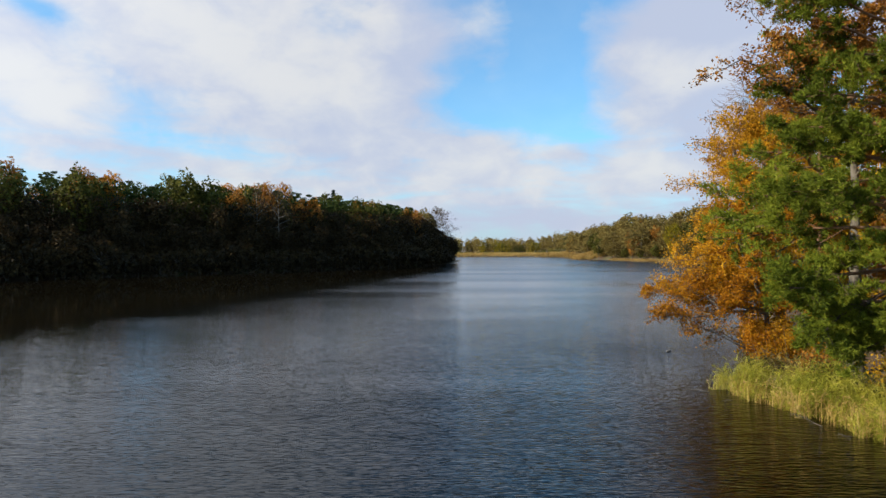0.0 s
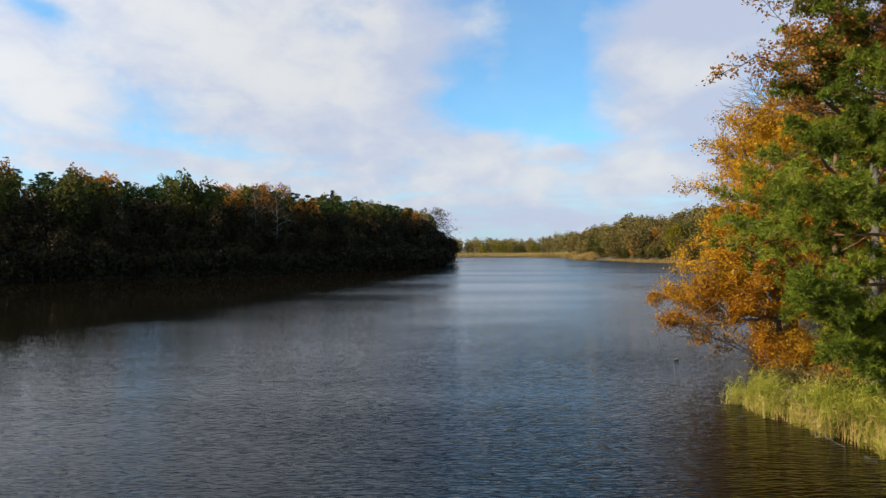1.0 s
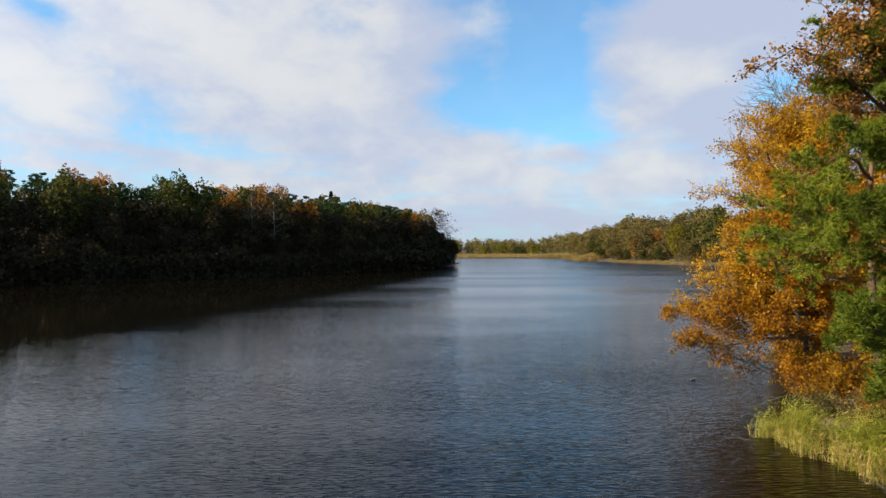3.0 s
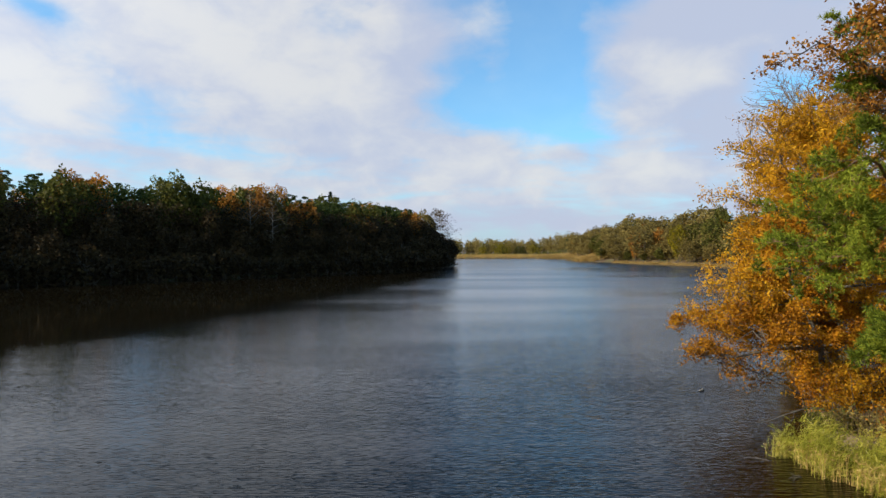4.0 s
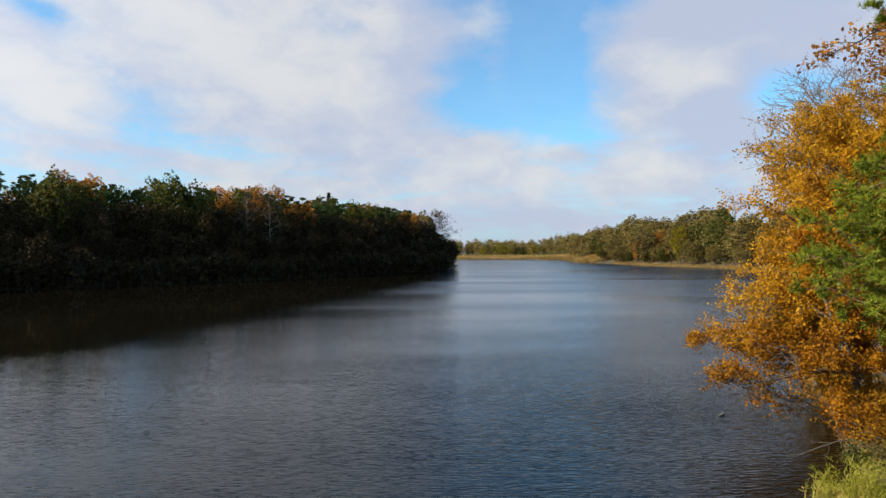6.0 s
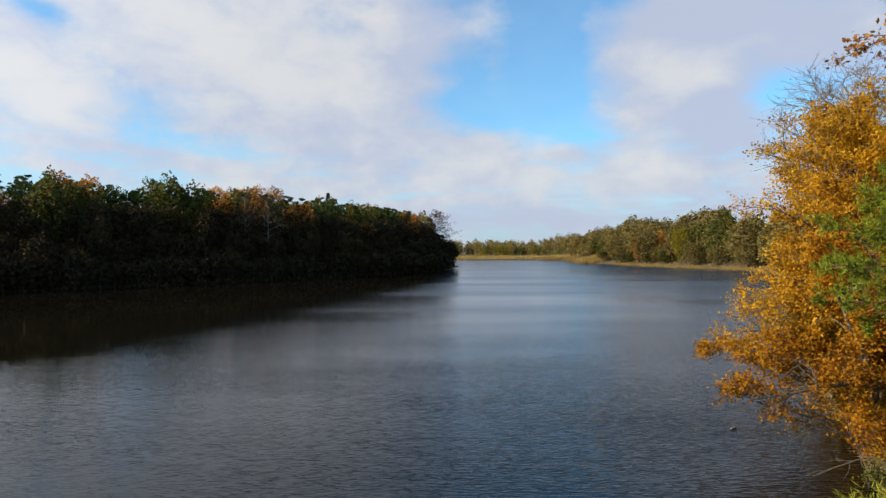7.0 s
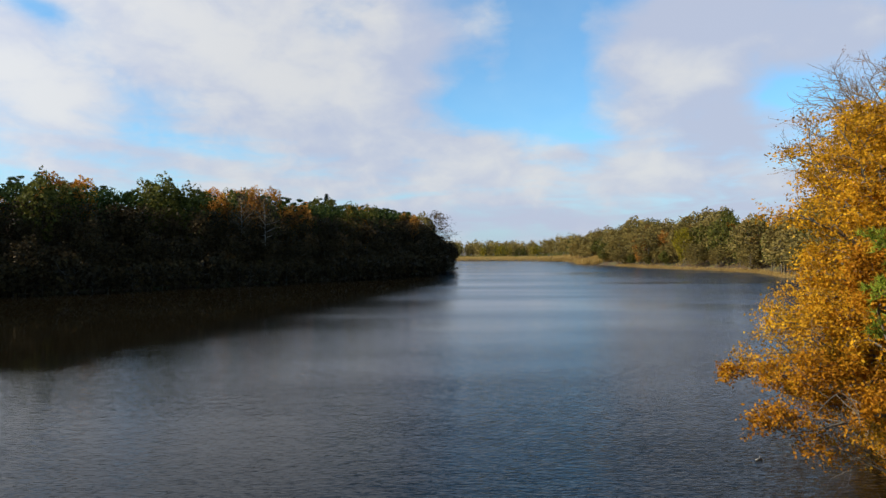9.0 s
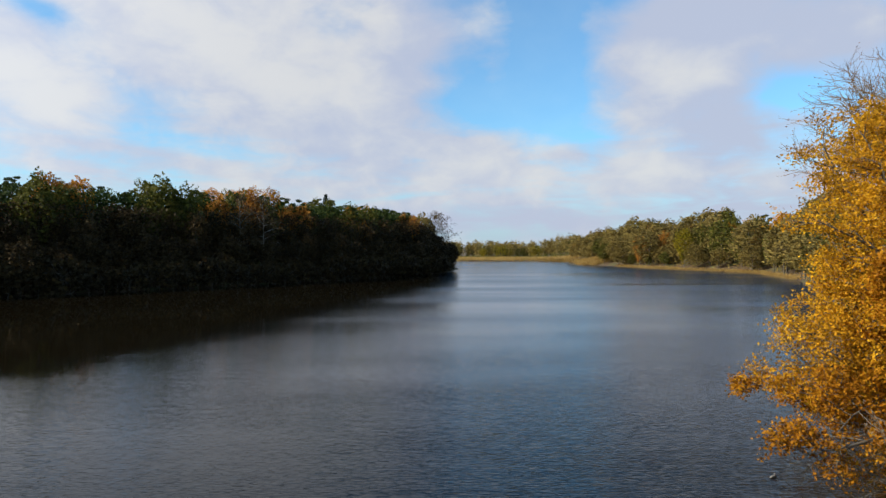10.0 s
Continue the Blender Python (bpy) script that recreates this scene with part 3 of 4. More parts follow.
def make_ground():
    def axis(fine_lo, fine_hi, lo, hi, fine, coarse):
        a = list(np.arange(fine_lo, fine_hi, fine))
        step, v = fine, fine_hi
        while v < hi:
            a.append(v)
            step = min(step * 1.12, coarse)
            v += step
        a.append(hi)
        step, v = fine, fine_lo - fine
        while v > lo:
            a.insert(0, v)
            step = min(step * 1.12, coarse)
            v -= step
        a.insert(0, lo)
        return np.array(a)
    xs, ys = axis(12, 30, -3000, 3000, 0.9, 400), axis(10, 60, -1500, 4500, 0.9, 400)
    xs = np.unique(np.concatenate([xs, np.arange(-170, 170, 7.0)]))
    ys = np.unique(np.concatenate([ys, np.arange(60, 560, 8.0)]))
    gx, gy = np.meshgrid(xs, ys)
    v = np.stack([gx, gy, land(gx, gy)], -1).reshape(-1, 3)
    w, h = len(xs), len(ys)
    i = (np.arange(h - 1)[:, None] * w + np.arange(w - 1)[None]).ravel()
    ob = new("ground", mesh_of("ground", v, np.stack([i, i + 1, i + w + 1, i + w], 1), GROUND, True))
    tagged(ob, "woodland floor of brown leaf litter with a sandy bank", "ground", kind="structure")


make_ground()
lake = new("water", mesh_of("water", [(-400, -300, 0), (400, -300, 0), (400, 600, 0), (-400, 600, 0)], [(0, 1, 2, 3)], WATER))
tagged(lake, "dark rippled lake water mirroring sky and woods", "water", kind="structure")


# ---- trees by the bank ----
def stand(ob, x, y, turn=0.0, size=1.0):
    ob.matrix_basis = pose(x, y, float(land(x, y)) - 0.05, 0, 0, turn) @ Matrix.Scale(size, 4)
    return ob


# golden oak that leans out over the water
stand(broad_tree("oak_tree", 11, "golden-leaved oak leaning over the lake from the bank", GOLD, BARK, 0.15, True, "", height=14.8, base=2.6, spread=5.1,
                 limbs=32, n2=8, n3=6, leaves=78000, trunk_r=0.36, lean=(-1.0, -0.8), skirt=0.32, extra=((9.0, 235, 34, 4.4, 0.0), (5.0, 260, 14, 5.8, 0.0), (7.0, 275, 20, 4.6, 0.0), (4.2, 266, 10, 7.8, 0.0), (5.4, 272, 8, 6.4, 0.0), (3.6, 254, 8, 7.2, 0.0), (6.4, 258, 14, 5.4, 0.0), (4.6, 245, 6, 6.4, 0.0))), 22.7, 42.6)
# low russet oak whose limbs hang over the water
stand(broad_tree("oak_tree", 12, "low oak with orange leaves hanging over the water", ORANGE, BARK, 0.15, True, "", height=8.0, base=2.4, spread=3.4,
                 limbs=9, n2=8, n3=7, leaves=42000, trunk_r=0.22, lean=(-2.0, 0.0),
                 extra=((2.8, 249, 6, 6.9, 0.0), (3.0, 302, 12, 6.6, 0.0), (2.9, 268, 7, 6.0, 0.0), (3.4, 225, 12, 5.2, 0.0))), 20.3, 39.5)
stand(broad_tree("beech_tree", 13, "yellow-gold beech behind the leaning oak", GOLD, BARK, 0.19, True, "", height=15.5, base=2.2, spread=6.4,
                 limbs=26, n2=8, n3=5, leaves=36000, trunk_r=0.34, lean=(-0.8, 0)), 26.6, 50.5)
stand(broad_tree("birch_tree", 14, "tall half-bare birch with thin brown twigs", BROWN, TWIG_BARK, 0.12, True, "", height=20.5, base=7.0, spread=6.4, high=52,
                 limbs=34, n2=9, n3=13, leaves=4500, trunk_r=0.26, fill=0.4, twig_mul=1.4, twig_r=0.008,
                 extra=((9.0, 285, 40, 9.5, 0.01), (10.0, 262, 38, 10.0, 0.01), (11.0, 250, 40, 9.5, 0.01), (12.0, 275, 45, 9.0, 0.01), (13.0, 240, 48, 8.5, 0.01), (12.5, 258, 52, 9.0, 0.01))), 32.4, 54.5)
# russet oak with long boughs against the sky
OAK = (20.3, 30.8)
stand(broad_tree("oak_tree", 15, "tall russet oak with long sparse boughs", BROWN, BARK, 0.15, True, "", height=19.0, base=5.5, spread=2.8,
                 limbs=11, n2=9, n3=7, leaves=32000, trunk_r=0.36, cluster=1.0,
                 extra=toward(OAK, (11.8, (12.7, 26.6, 13.6)), (12.6, (13.0, 26.2, 14.9)), (13.4, (13.9, 26.2, 16.4)), (14.2, (15.0, 26.0, 17.8)))), *OAK)
# pines
TALL_PINE, LOW_PINE = (18.4, 25.4), (21.6, 35.2)
UPPER_BOUGHS = ((7.4, (13.9, 28.2, 8.2)), (8.6, (13.9, 26.4, 9.4)), (10.2, (14.0, 26.4, 11.0)), (11.6, (13.8, 25.2, 12.5)), (11.8, (13.8, 22.4, 12.6)), (8.4, (13.4, 22.0, 8.0)),
                (12.4, (13.7, 26.4, 13.6)), (13.4, (13.9, 25.6, 14.8)), (14.8, (14.0, 27.0, 16.2)), (15.8, (14.5, 25.2, 17.4)), (9.6, (13.8, 23.6, 10.2)), (9.0, (14.9, 21.0, 9.4)),
                (10.8, (15.3, 21.4, 11.2)), (7.8, (15.7, 20.8, 7.6)), (12.6, (15.3, 22.4, 14.0)), (16.8, (15.2, 27.0, 18.4)), (17.4, (15.4, 24.6, 19.2)))
LOWER_BOUGHS = ((6.0, (12.3, 24.6, 5.6)), (5.6, (12.7, 23.2, 4.9)), (5.2, (13.4, 26.0, 4.7)), (5.4, (14.0, 24.4, 4.2)), (4.6, (14.6, 27.4, 3.8)), (5.0, (16.7, 27.8, 3.6)), (4.8, (15.5, 22.4, 3.4)),
                (7.0, (14.7, 20.8, 6.4)), (4.4, (16.1, 25.0, 3.0)), (6.4, (15.1, 25.6, 7.0)), (4.0, (15.4, 23.6, 2.4)), (4.2, (16.6, 26.6, 2.6)), (4.6, (17.0, 22.6, 2.8)))
stand(pine_tree("pine_tree", 21, "green Scots pine with drooping plates of needles", 23.0, 8.5, 4.2, 11, 0.27, 0.034, 14, 0.26, PINE, n2=10, n3=10,
                extra=toward(TALL_PINE, *UPPER_BOUGHS, *LOWER_BOUGHS), droop=0), *TALL_PINE)
stand(pine_tree("pine_tree", 22, "Scots pine with wide green boughs beside the oak", 18.5, 8.0, 3.8, 9, 0.27, 0.034, 13, 0.24, PINE, n2=10, n3=9,
                extra=toward(LOW_PINE, (7.6, (14.3, 30.0, 8.4)), (8.2, (14.8, 30.6, 9.2)), (7.2, (14.9, 29.6, 7.6)), (10.5, (15.7, 30.2, 11.8)))), *LOW_PINE)

# the wood behind them
rng = np.random.default_rng(41)
for i, (x, y, h, mat, label) in enumerate((
        (23.5, 29.0, 17.0, YELLOW, "yellow maple in the shade of the bank wood"), (22.0, 20.0, 18.0, BROWN, "russet oak in the bank wood"), (26.5, 34.5, 19.0, BROWN, "russet beech in the bank wood"),
        (27.0, 24.0, 20.0, GOLD, "golden beech in the bank wood"), (31.5, 42.0, 19.5, BROWN, "russet oak in the bank wood"), (34.0, 31.0, 21.0, OLIVE, "olive-green beech in the bank wood"),
        (33.0, 62.0, 19.0, GOLD, "golden beech near the shore"), (38.0, 52.0, 21.0, BROWN, "russet beech in the bank wood"), (28.0, 13.0, 19.0, ORANGE, "orange oak in the bank wood"))):
    stand(broad_tree("beech_tree" if "beech" in label else "maple_tree" if "maple" in label else "oak_tree", 50 + i, label, mat, BARK, 0.26, True, "trees of the bank wood", height=h, base=2.5, spread=5.2,
                     limbs=20, n2=6, n3=4, leaves=9000, trunk_r=0.3, steps=4), x, y)
for i, (x, y, h, w, mat, label) in enumerate((
        (18.4, 33.0, 1.4, 1.4, HAZEL, "brown hazel shrub on the bank"), (18.0, 29.0, 1.6, 1.5, OLIVE, "olive-green shrub behind the reeds"), (19.0, 25.0, 2.0, 1.8, OLIVE, "olive-green shrub behind the reeds"),
        (20.3, 35.8, 3.0, 2.0, GOLD, "golden shrub on the bank"), (20.0, 21.0, 1.8, 1.7, ORANGE, "orange beech shrub on the bank"), (22.3, 44.6, 2.6, 1.8, GOLD, "golden shrub at the water's edge"),
        (19.4, 37.4, 3.0, 2.0, ORANGE, "orange oak shrub on the bank"), (20.8, 40.0, 3.4, 2.2, GOLD, "golden shrub on the bank"), (17.6, 34.6, 1.2, 1.1, OLIVE, "olive-green shrub at the water's edge"),
        (18.6, 31.0, 1.5, 1.5, BROWN, "russet shrub on the bank"), (23.0, 25.5, 2.4, 2.0, YELLOW, "yellow shrub under the trees"), (24.5, 38.5, 2.4, 2.2, BROWN, "russet shrub under the trees"), (21.0, 28.0, 2.2, 1.8, YELLOW, "yellow shrub under the trees"))):
    stand(bush("shrub", 80 + i, label, mat, h, w, int(1500 * h), 0.135, group="shrubs on the bank"), x, y)


# ---- reeds at the near bank ----
def reed_bed(name, seed, label, mat, count, place, height, width, lean, leaves=4, spread=0.35):
    rng = np.random.default_rng(seed)
    foot = place(rng, count)
    ob = new(name, mesh_of(name, *stalks(rng, foot, height, width, lean, leaves, spread), mat))
    return tagged(ob, label, "reeds", kind="stuff")


EDGE = ((4, 15, 22.7, 26.6, 30.4, 31.6), (17.0, 16.6, 15.9, 14.8, 13.9, 13.6))


def reed_line(y):
    """The ragged edge of the bed towards the water."""
    return np.interp(y, *EDGE) + 0.22 * np.sin(y * 2.1) + 0.16 * np.sin(y * 4.7 + 1.0) + 0.10 * np.sin(y * 9.3 + 2.0)


def near_reeds(rng, count):
    y = 4.0 + 27.6 * rng.uniform(0, 1, count) ** 0.8
    edge = reed_line(y)
    back = np.interp(y, (4, 15, 25, 30, 31.6), (20.5, 20.0, 18.8, 17.2, 15.2))
    x = edge - 0.1 + (back - edge) * rng.uniform(0, 1, count) ** 1.05 + rng.normal(0, 0.12, count)
    # the reeds stand in tussocks
    keep = np.sin(x * 3.1 + 1.7 * np.sin(y * 1.3)) * np.sin(y * 2.7 + x) + rng.uniform(-0.6, 0.9, count) > -0.05
    x, y = x[keep], y[keep]
    return np.stack([x, y + rng.normal(0, 0.15, len(y)), np.maximum(land(x, y), -0.35)], 1)


def tall_reeds(name, seed, label, mat, count, height, width, lean):
    """Reeds whose long narrow blades stand up and are bent over by the wind."""
    rng = np.random.default_rng(seed)
    foot = near_reeds(rng, count)
    n = len(foot)
    patch = 0.85 + 0.22 * np.sin(foot[:, 0] * 1.4 + 0.7) * np.sin(foot[:, 1] * 1.1) + 0.10 * np.sin(foot[:, 1] * 3.3 + foot[:, 0])
    h = height * patch[:, None] * rng.uniform(0.55, 1.25, (n, 1))
    bend = np.array([[lean[0], lean[1], 0.0]]) + np.concatenate([rng.normal(0, 0.16, (n, 2)), np.zeros((n, 1))], 1)
    side = unit(np.concatenate([rng.normal(0, 1, (n, 2)), np.zeros((n, 1))], 1)) * width * 0.4
    up = np.array([0, 0, 1.0])
    mid, end = foot + (up + bend * 0.3) * h * 0.55, foot + (up + bend) * h
    vs = [np.stack([foot - side, foot + side, mid + side * 0.8, mid - side * 0.8], 1), np.stack([mid - side * 0.8, mid + side * 0.8, end + side * 0.2, end - side * 0.2], 1)]
    for k in range(5):
        q = rng.uniform(0.30, 0.92, (n, 1))
        p = foot + (mid - foot) * np.minimum(q / 0.55, 1) + (end - mid) * np.maximum(q - 0.55, 0) / 0.45
        out = unit(np.concatenate([rng.normal(0, 0.75, (n, 2)), rng.uniform(0.3, 1.2, (n, 1))], 1) + bend * 1.4)
        flat = unit(np.cross(out, rng.normal(0, 1, out.shape))) * width * 0.75
        ln = h * rng.uniform(0.13, 0.26, (n, 1))
        tip = p + out * ln + (bend - up * 0.28) * ln * rng.uniform(0.2, 0.9, (n, 1))
        vs.append(np.stack([p, p + out * ln * 0.5 + flat, tip, p + out * ln * 0.5 - flat], 1))
    v = np.concatenate(vs, 1).reshape(-1, 3)
    ob = new(name, mesh_of(name, v, np.arange(len(v)).reshape(-1, 4), mat))
    return tagged(ob, label, "reeds", kind="stuff")


tall_reeds("reeds", 61, "green-yellow reeds standing in the shallow water", REED, 12500, 1.75, 0.016, (0.22, 0.08))


def reed_edge(rng, count):
    foot = near_reeds(rng, count)
    foot[:, 0] = reed_line(foot[:, 1]) - 0.15 + np.abs(rng.normal(0, 0.6, len(foot)))
    return foot


reed_bed("reeds", 66, "dry straw-coloured reed stalks along the water's edge", STRAW, 2400, reed_edge, 1.0, 0.016, (0.1, -0.1), 2, 0.4)


# ---- bare wood over and in the water ----
def bare_bough(name, seed, label, x, y, z, az, el, length, radius, lift=0.0):
    """A leafless branch with its twigs."""
    rng = np.random.default_rng(seed)
    pts = grow(rng, (0, 0, 0), heading(az, el), length, 8, lift, 0.10)
    lines = [(pts, np.linspace(radius, radius * 0.2, len(pts)))]
    side = fork(rng, pts, 9, 0.25, 1.0, length * 0.42, 0.8, 5, -0.02, 0.15, radius * 0.4)
    lines += side
    for line, _ in side:
        lines += fork(rng, line, 7, 0.3, 1.0, length * 0.16, 0.9, 3, -0.03, 0.18, radius * 0.16)
    ob = new(name, mesh_of(name, *tubes(lines, 5), BARK, True))
    ob.matrix_basis = pose(x, y, z)
    return tagged(ob, label, "branch")


bare_bough("dead_branch", 31, "dead bare branch reaching out low over the water", 19.6, 38.0, 0.5, 250, 16, 6.4, 0.05, -0.015)
for i, (x, y, z, az, el, ln, r) in enumerate(((21.7, 42.2, 4.6, 258, 6, 7.0, 0.07), (21.6, 42.1, 6.0, 250, 4, 6.6, 0.06), (21.5, 42.0, 7.2, 266, 8, 6.4, 0.06), (21.6, 42.2, 5.3, 238, 2, 6.0, 0.06), (19.3, 39.4, 4.3, 258, 5, 5.2, 0.07))):
    bare_bough("bare_branch", 130 + i, "leafless grey-brown bough reaching out of the bank trees", x, y, z, az, el, ln, r, 0.0)
bare_bough("dead_branch", 32, "dead bare branch dipping towards the water", 18.8, 36.8, 0.45, 262, 10, 4.6, 0.035, -0.01)
bare_bough("dead_branch", 33, "thin dead branch dipping towards the water", 20.6, 41.2, 0.4, 268, 12, 5.2, 0.04, -0.01)
for i, (x, y, az, ln) in enumerate(((13.2, 30.9, 285, 1.1), (13.6, 29.2, 255, 0.9), (15.0, 24.8, 300, 1.2), (15.4, 23.6, 240, 0.9))):
    bare_bough("fallen_twig", 36 + i, "broken twig lying in the shallow water", x, y, -0.03, az, 8, ln, 0.02, 0.0)


def driftwood(x, y, turn):
    """A short pale piece of a broken bough, afloat, standing in for a duck."""
    along_it = np.linspace(-0.24, 0.24, 7)
    core = np.stack([along_it, 0.03 * np.sin(along_it * 9.0), 0.02 + 0.02 * np.cos(along_it * 7.0)], 1)
    stub = np.array([[0.06, 0.0, 0.04], [0.10, 0.04, 0.11], [0.12, 0.05, 0.16]])
    ob = new("driftwood", mesh_of("driftwood", *tubes([(core, np.array([0.012, 0.045, 0.055, 0.05, 0.055, 0.04, 0.012])), (stub, np.array([0.02, 0.016, 0.006]))], 8), BIRCH_BARK, True))
    ob.matrix_basis = pose(x, y, 0.0, 0, 0, turn)
    return tagged(ob, "short pale piece of driftwood in place of a duck-like floating thing", "driftwood")


driftwood(15.3, 42.9, 20.0)


# ---- far woods ----
WOOD = "trees of the lakeside wood"
FAR = {
    "pine": lambda s: wood_pine("pine_tree", 100 + s, "tall dark Scots pine in the lakeside wood", WOOD, 24.5, 11.0, 4.3, 13, 2600),
    "oak": lambda s: wood_tree("oak_tree", 120 + s, "oak with orange-brown autumn leaves in the lakeside wood", ORANGE, BARK, WOOD, 25.0, 5.0, 5.4, 26, 2600, 0.72, 0.32),
    "dull": lambda s: wood_tree("beech_tree", 140 + s, "beech with withered brown leaves, darkened for shade, in the lakeside wood", DULL, BARK, WOOD, 22.0, 1.5, 5.0, 22, 1800, 0.84, 0.3),
    "olive": lambda s: wood_tree("alder_tree", 160 + s, "alder with dull olive-green leaves by the water", OLIVE, BARK, WOOD, 20.0, 2.0, 4.6, 22, 1900, 0.78, 0.24),
    "rust": lambda s: wood_tree("beech_tree", 170 + s, "copper-brown beech in the lakeside wood", BROWN, BARK, WOOD, 22.0, 2.5, 4.9, 24, 2200, 0.74, 0.28),
    "hazel": lambda s: wood_tree("hornbeam_tree", 190 + s, "hornbeam with thin brown-olive leaves by the water", HAZEL, BARK, WOOD, 21.0, 2.0, 4.7, 24, 2000, 0.76, 0.22),
    "lime": lambda s: wood_tree("lime_tree", 185 + s, "lime tree with yellow-green leaves by the water", LIME, BARK, WOOD, 20.0, 1.5, 4.4, 24, 2400, 0.66, 0.22),
    "bare": lambda s: broad_tree("birch_tree", 200 + s, "bare pale birch in the lakeside wood", BARE, BIRCH_BARK, 0.46, False, WOOD, height=23.0, base=6.0, spread=4.2, limbs=20, n2=5, n3=4, leaves=1700, trunk_r=0.2, steps=3, twig_mul=1.6),
    "spruce": lambda s: spruce_tree("spruce_tree", 220 + s, "slender dark spruce in the lakeside wood", 25.0, 5.4, WOOD),
    "bush": lambda s: wood_tree("willow_bush", 240 + s, "low bush overhanging the water, coloured dark for shade", DULL, BARK, "bushes along the shore", 5.0, -0.4, 3.4, 10, 420, 0.55, 0.1, 0.3),
}
grown = {}


def plant(rng, kind, x, y, size, wide=1.0):
    """One more tree of a kind: a few grown forms, copied, turned and scaled."""
    s = int(rng.integers(0, 3 if kind in ("pine", "olive", "dull", "oak", "hazel", "rust") else 1))
    a, b = rng.uniform(0.9, 1.15, 2) * size * wide
    m = pose(x, y, float(land(x, y)) - 0.1, 0, 0, rng.uniform(0, 360)) @ Matrix.Diagonal((a, b, size, 1))
    if (kind, s) in grown:
        return copy_thing(grown[kind, s], m)
    ob = grown[kind, s] = FAR[kind](s)
    ob.matrix_basis = m
    return ob


def along_shore(line, spacing, rows, depth, rng, first=3.0, least=0.3):
    """Places in staggered rows behind a stretch of shore."""
    line = np.array(line, float)
    seg = np.linalg.norm(np.diff(line, axis=0), axis=1)
    c = np.concatenate([[0], np.cumsum(seg)])
    for r in range(rows):
        s = rng.uniform(0, spacing)
        while s < c[-1]:
            i = min(int(np.searchsorted(c, s, "right")) - 1, len(seg) - 1)
            d = (line[i + 1] - line[i]) / seg[i]
            q = line[i] + d * (s - c[i]) + np.array([-d[1], d[0]]) * (first + r * depth + rng.uniform(-0.35, 0.35) * depth) + d * rng.uniform(-0.3, 0.3) * spacing
            if shore_distance(q[0], q[1]) > least:
                yield r, float(q[0]), float(q[1])
            s += spacing * rng.uniform(0.8, 1.2)


TALL = {"pine": 24.5, "oak": 25.0, "dull": 22.0, "olive": 20.0, "rust": 22.0, "hazel": 21.0, "bare": 23.0, "lime": 20.0, "spruce": 25.0}


def plant_to(rng, kind, x, y, top, wide=1.0):
    """A tree whose top reaches the given height above the lake."""
    size = max(0.4, (top - float(land(x, y))) / TALL[kind])
    return plant(rng, kind, x, y, size, wide * (1.0 if size > 0.75 else 1.3))


rng = np.random.default_rng(5)
LEFT = [(-165, 40), (-135, 95), (-112, 122), (-89, 148), (-70, 167), (-52, 189), (-33, 214), (-17, 240), (-6, 262), (5, 288), (6, 312), (8, 330), (-2, 350)]
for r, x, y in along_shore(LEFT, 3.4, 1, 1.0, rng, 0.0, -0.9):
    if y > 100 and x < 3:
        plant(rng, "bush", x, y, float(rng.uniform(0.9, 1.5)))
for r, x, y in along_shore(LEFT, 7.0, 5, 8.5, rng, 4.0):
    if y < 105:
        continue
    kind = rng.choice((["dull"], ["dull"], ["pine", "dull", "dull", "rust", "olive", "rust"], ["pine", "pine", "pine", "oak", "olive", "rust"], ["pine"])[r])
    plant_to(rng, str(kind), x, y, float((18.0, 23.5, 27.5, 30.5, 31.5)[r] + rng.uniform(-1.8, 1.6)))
# single trees that stand out of the wood
for kind, x, y, top, wide in (("oak", -81, 237, 34.0, 1.4), ("oak", -74, 240, 33.5, 1.3), ("oak", -66, 232, 31.5, 1.2), ("bare", -59, 200, 26.0, 1.0), ("bare", -53, 204, 25.0, 1.1),
                              ("spruce", -48, 277, 32.5, 1.1), ("spruce", -41, 279, 32.0, 1.2), ("spruce", -24, 290, 30.5, 1.2), ("hazel", -9, 336, 30.0, 1.3), ("bare", -1, 334, 26.5, 1.5), ("bare", -4, 338, 28.0, 1.5),
                              ("oak", -10, 298, 19.0, 1.0), ("oak", -100, 190, 28.0, 1.2), ("oak", -66, 214, 29.0, 1.2), ("rust", -60, 216, 28.0, 1.2), ("oak", -73, 208, 28.0, 1.1), ("rust", -47, 228, 25.5, 1.1), ("oak", -30, 254, 24.5, 1.0), ("rust", -97, 180, 27.5, 1.2), ("oak", -14, 290, 22.0, 1.0), ("oak", -52, 244, 28.5, 1.1), ("pine", -133, 197, 34.5, 1.1), ("pine", -127, 199, 33.5, 1.1), ("pine", -119, 201, 33.0, 1.1), ("pine", -108, 196, 32.5, 1.1), ("oak", -110, 190, 29.0, 1.2), ("oak", -113, 176, 28.0, 1.2)):
    plant_to(rng, kind, x, y, top, wide)

RIGHT = [(60, 500), (94, 470), (97, 440), (92, 400), (97, 365), (103, 330), (110, 309), (123, 284), (125, 262), (114, 218), (82, 152), (54, 102), (36, 70)]
SINGLE = (("rust", 120, 385, 0.85, 1.0), ("oak", 119, 375, 0.8, 1.0), ("rust", 103.5, 346, 0.82, 1.2), ("lime", 114.5, 314, 0.95, 1.1), ("olive", 126, 300, 0.95, 1.0),
          ("oak", 104, 505, 0.62, 1.3), ("oak", 112, 498, 0.66, 1.2), ("oak", 122, 480, 0.7, 0.8), ("olive", 101, 352, 0.3, 1.4), ("olive", 109, 325, 0.35, 1.4), ("olive", 105, 336, 0.3, 1.4))
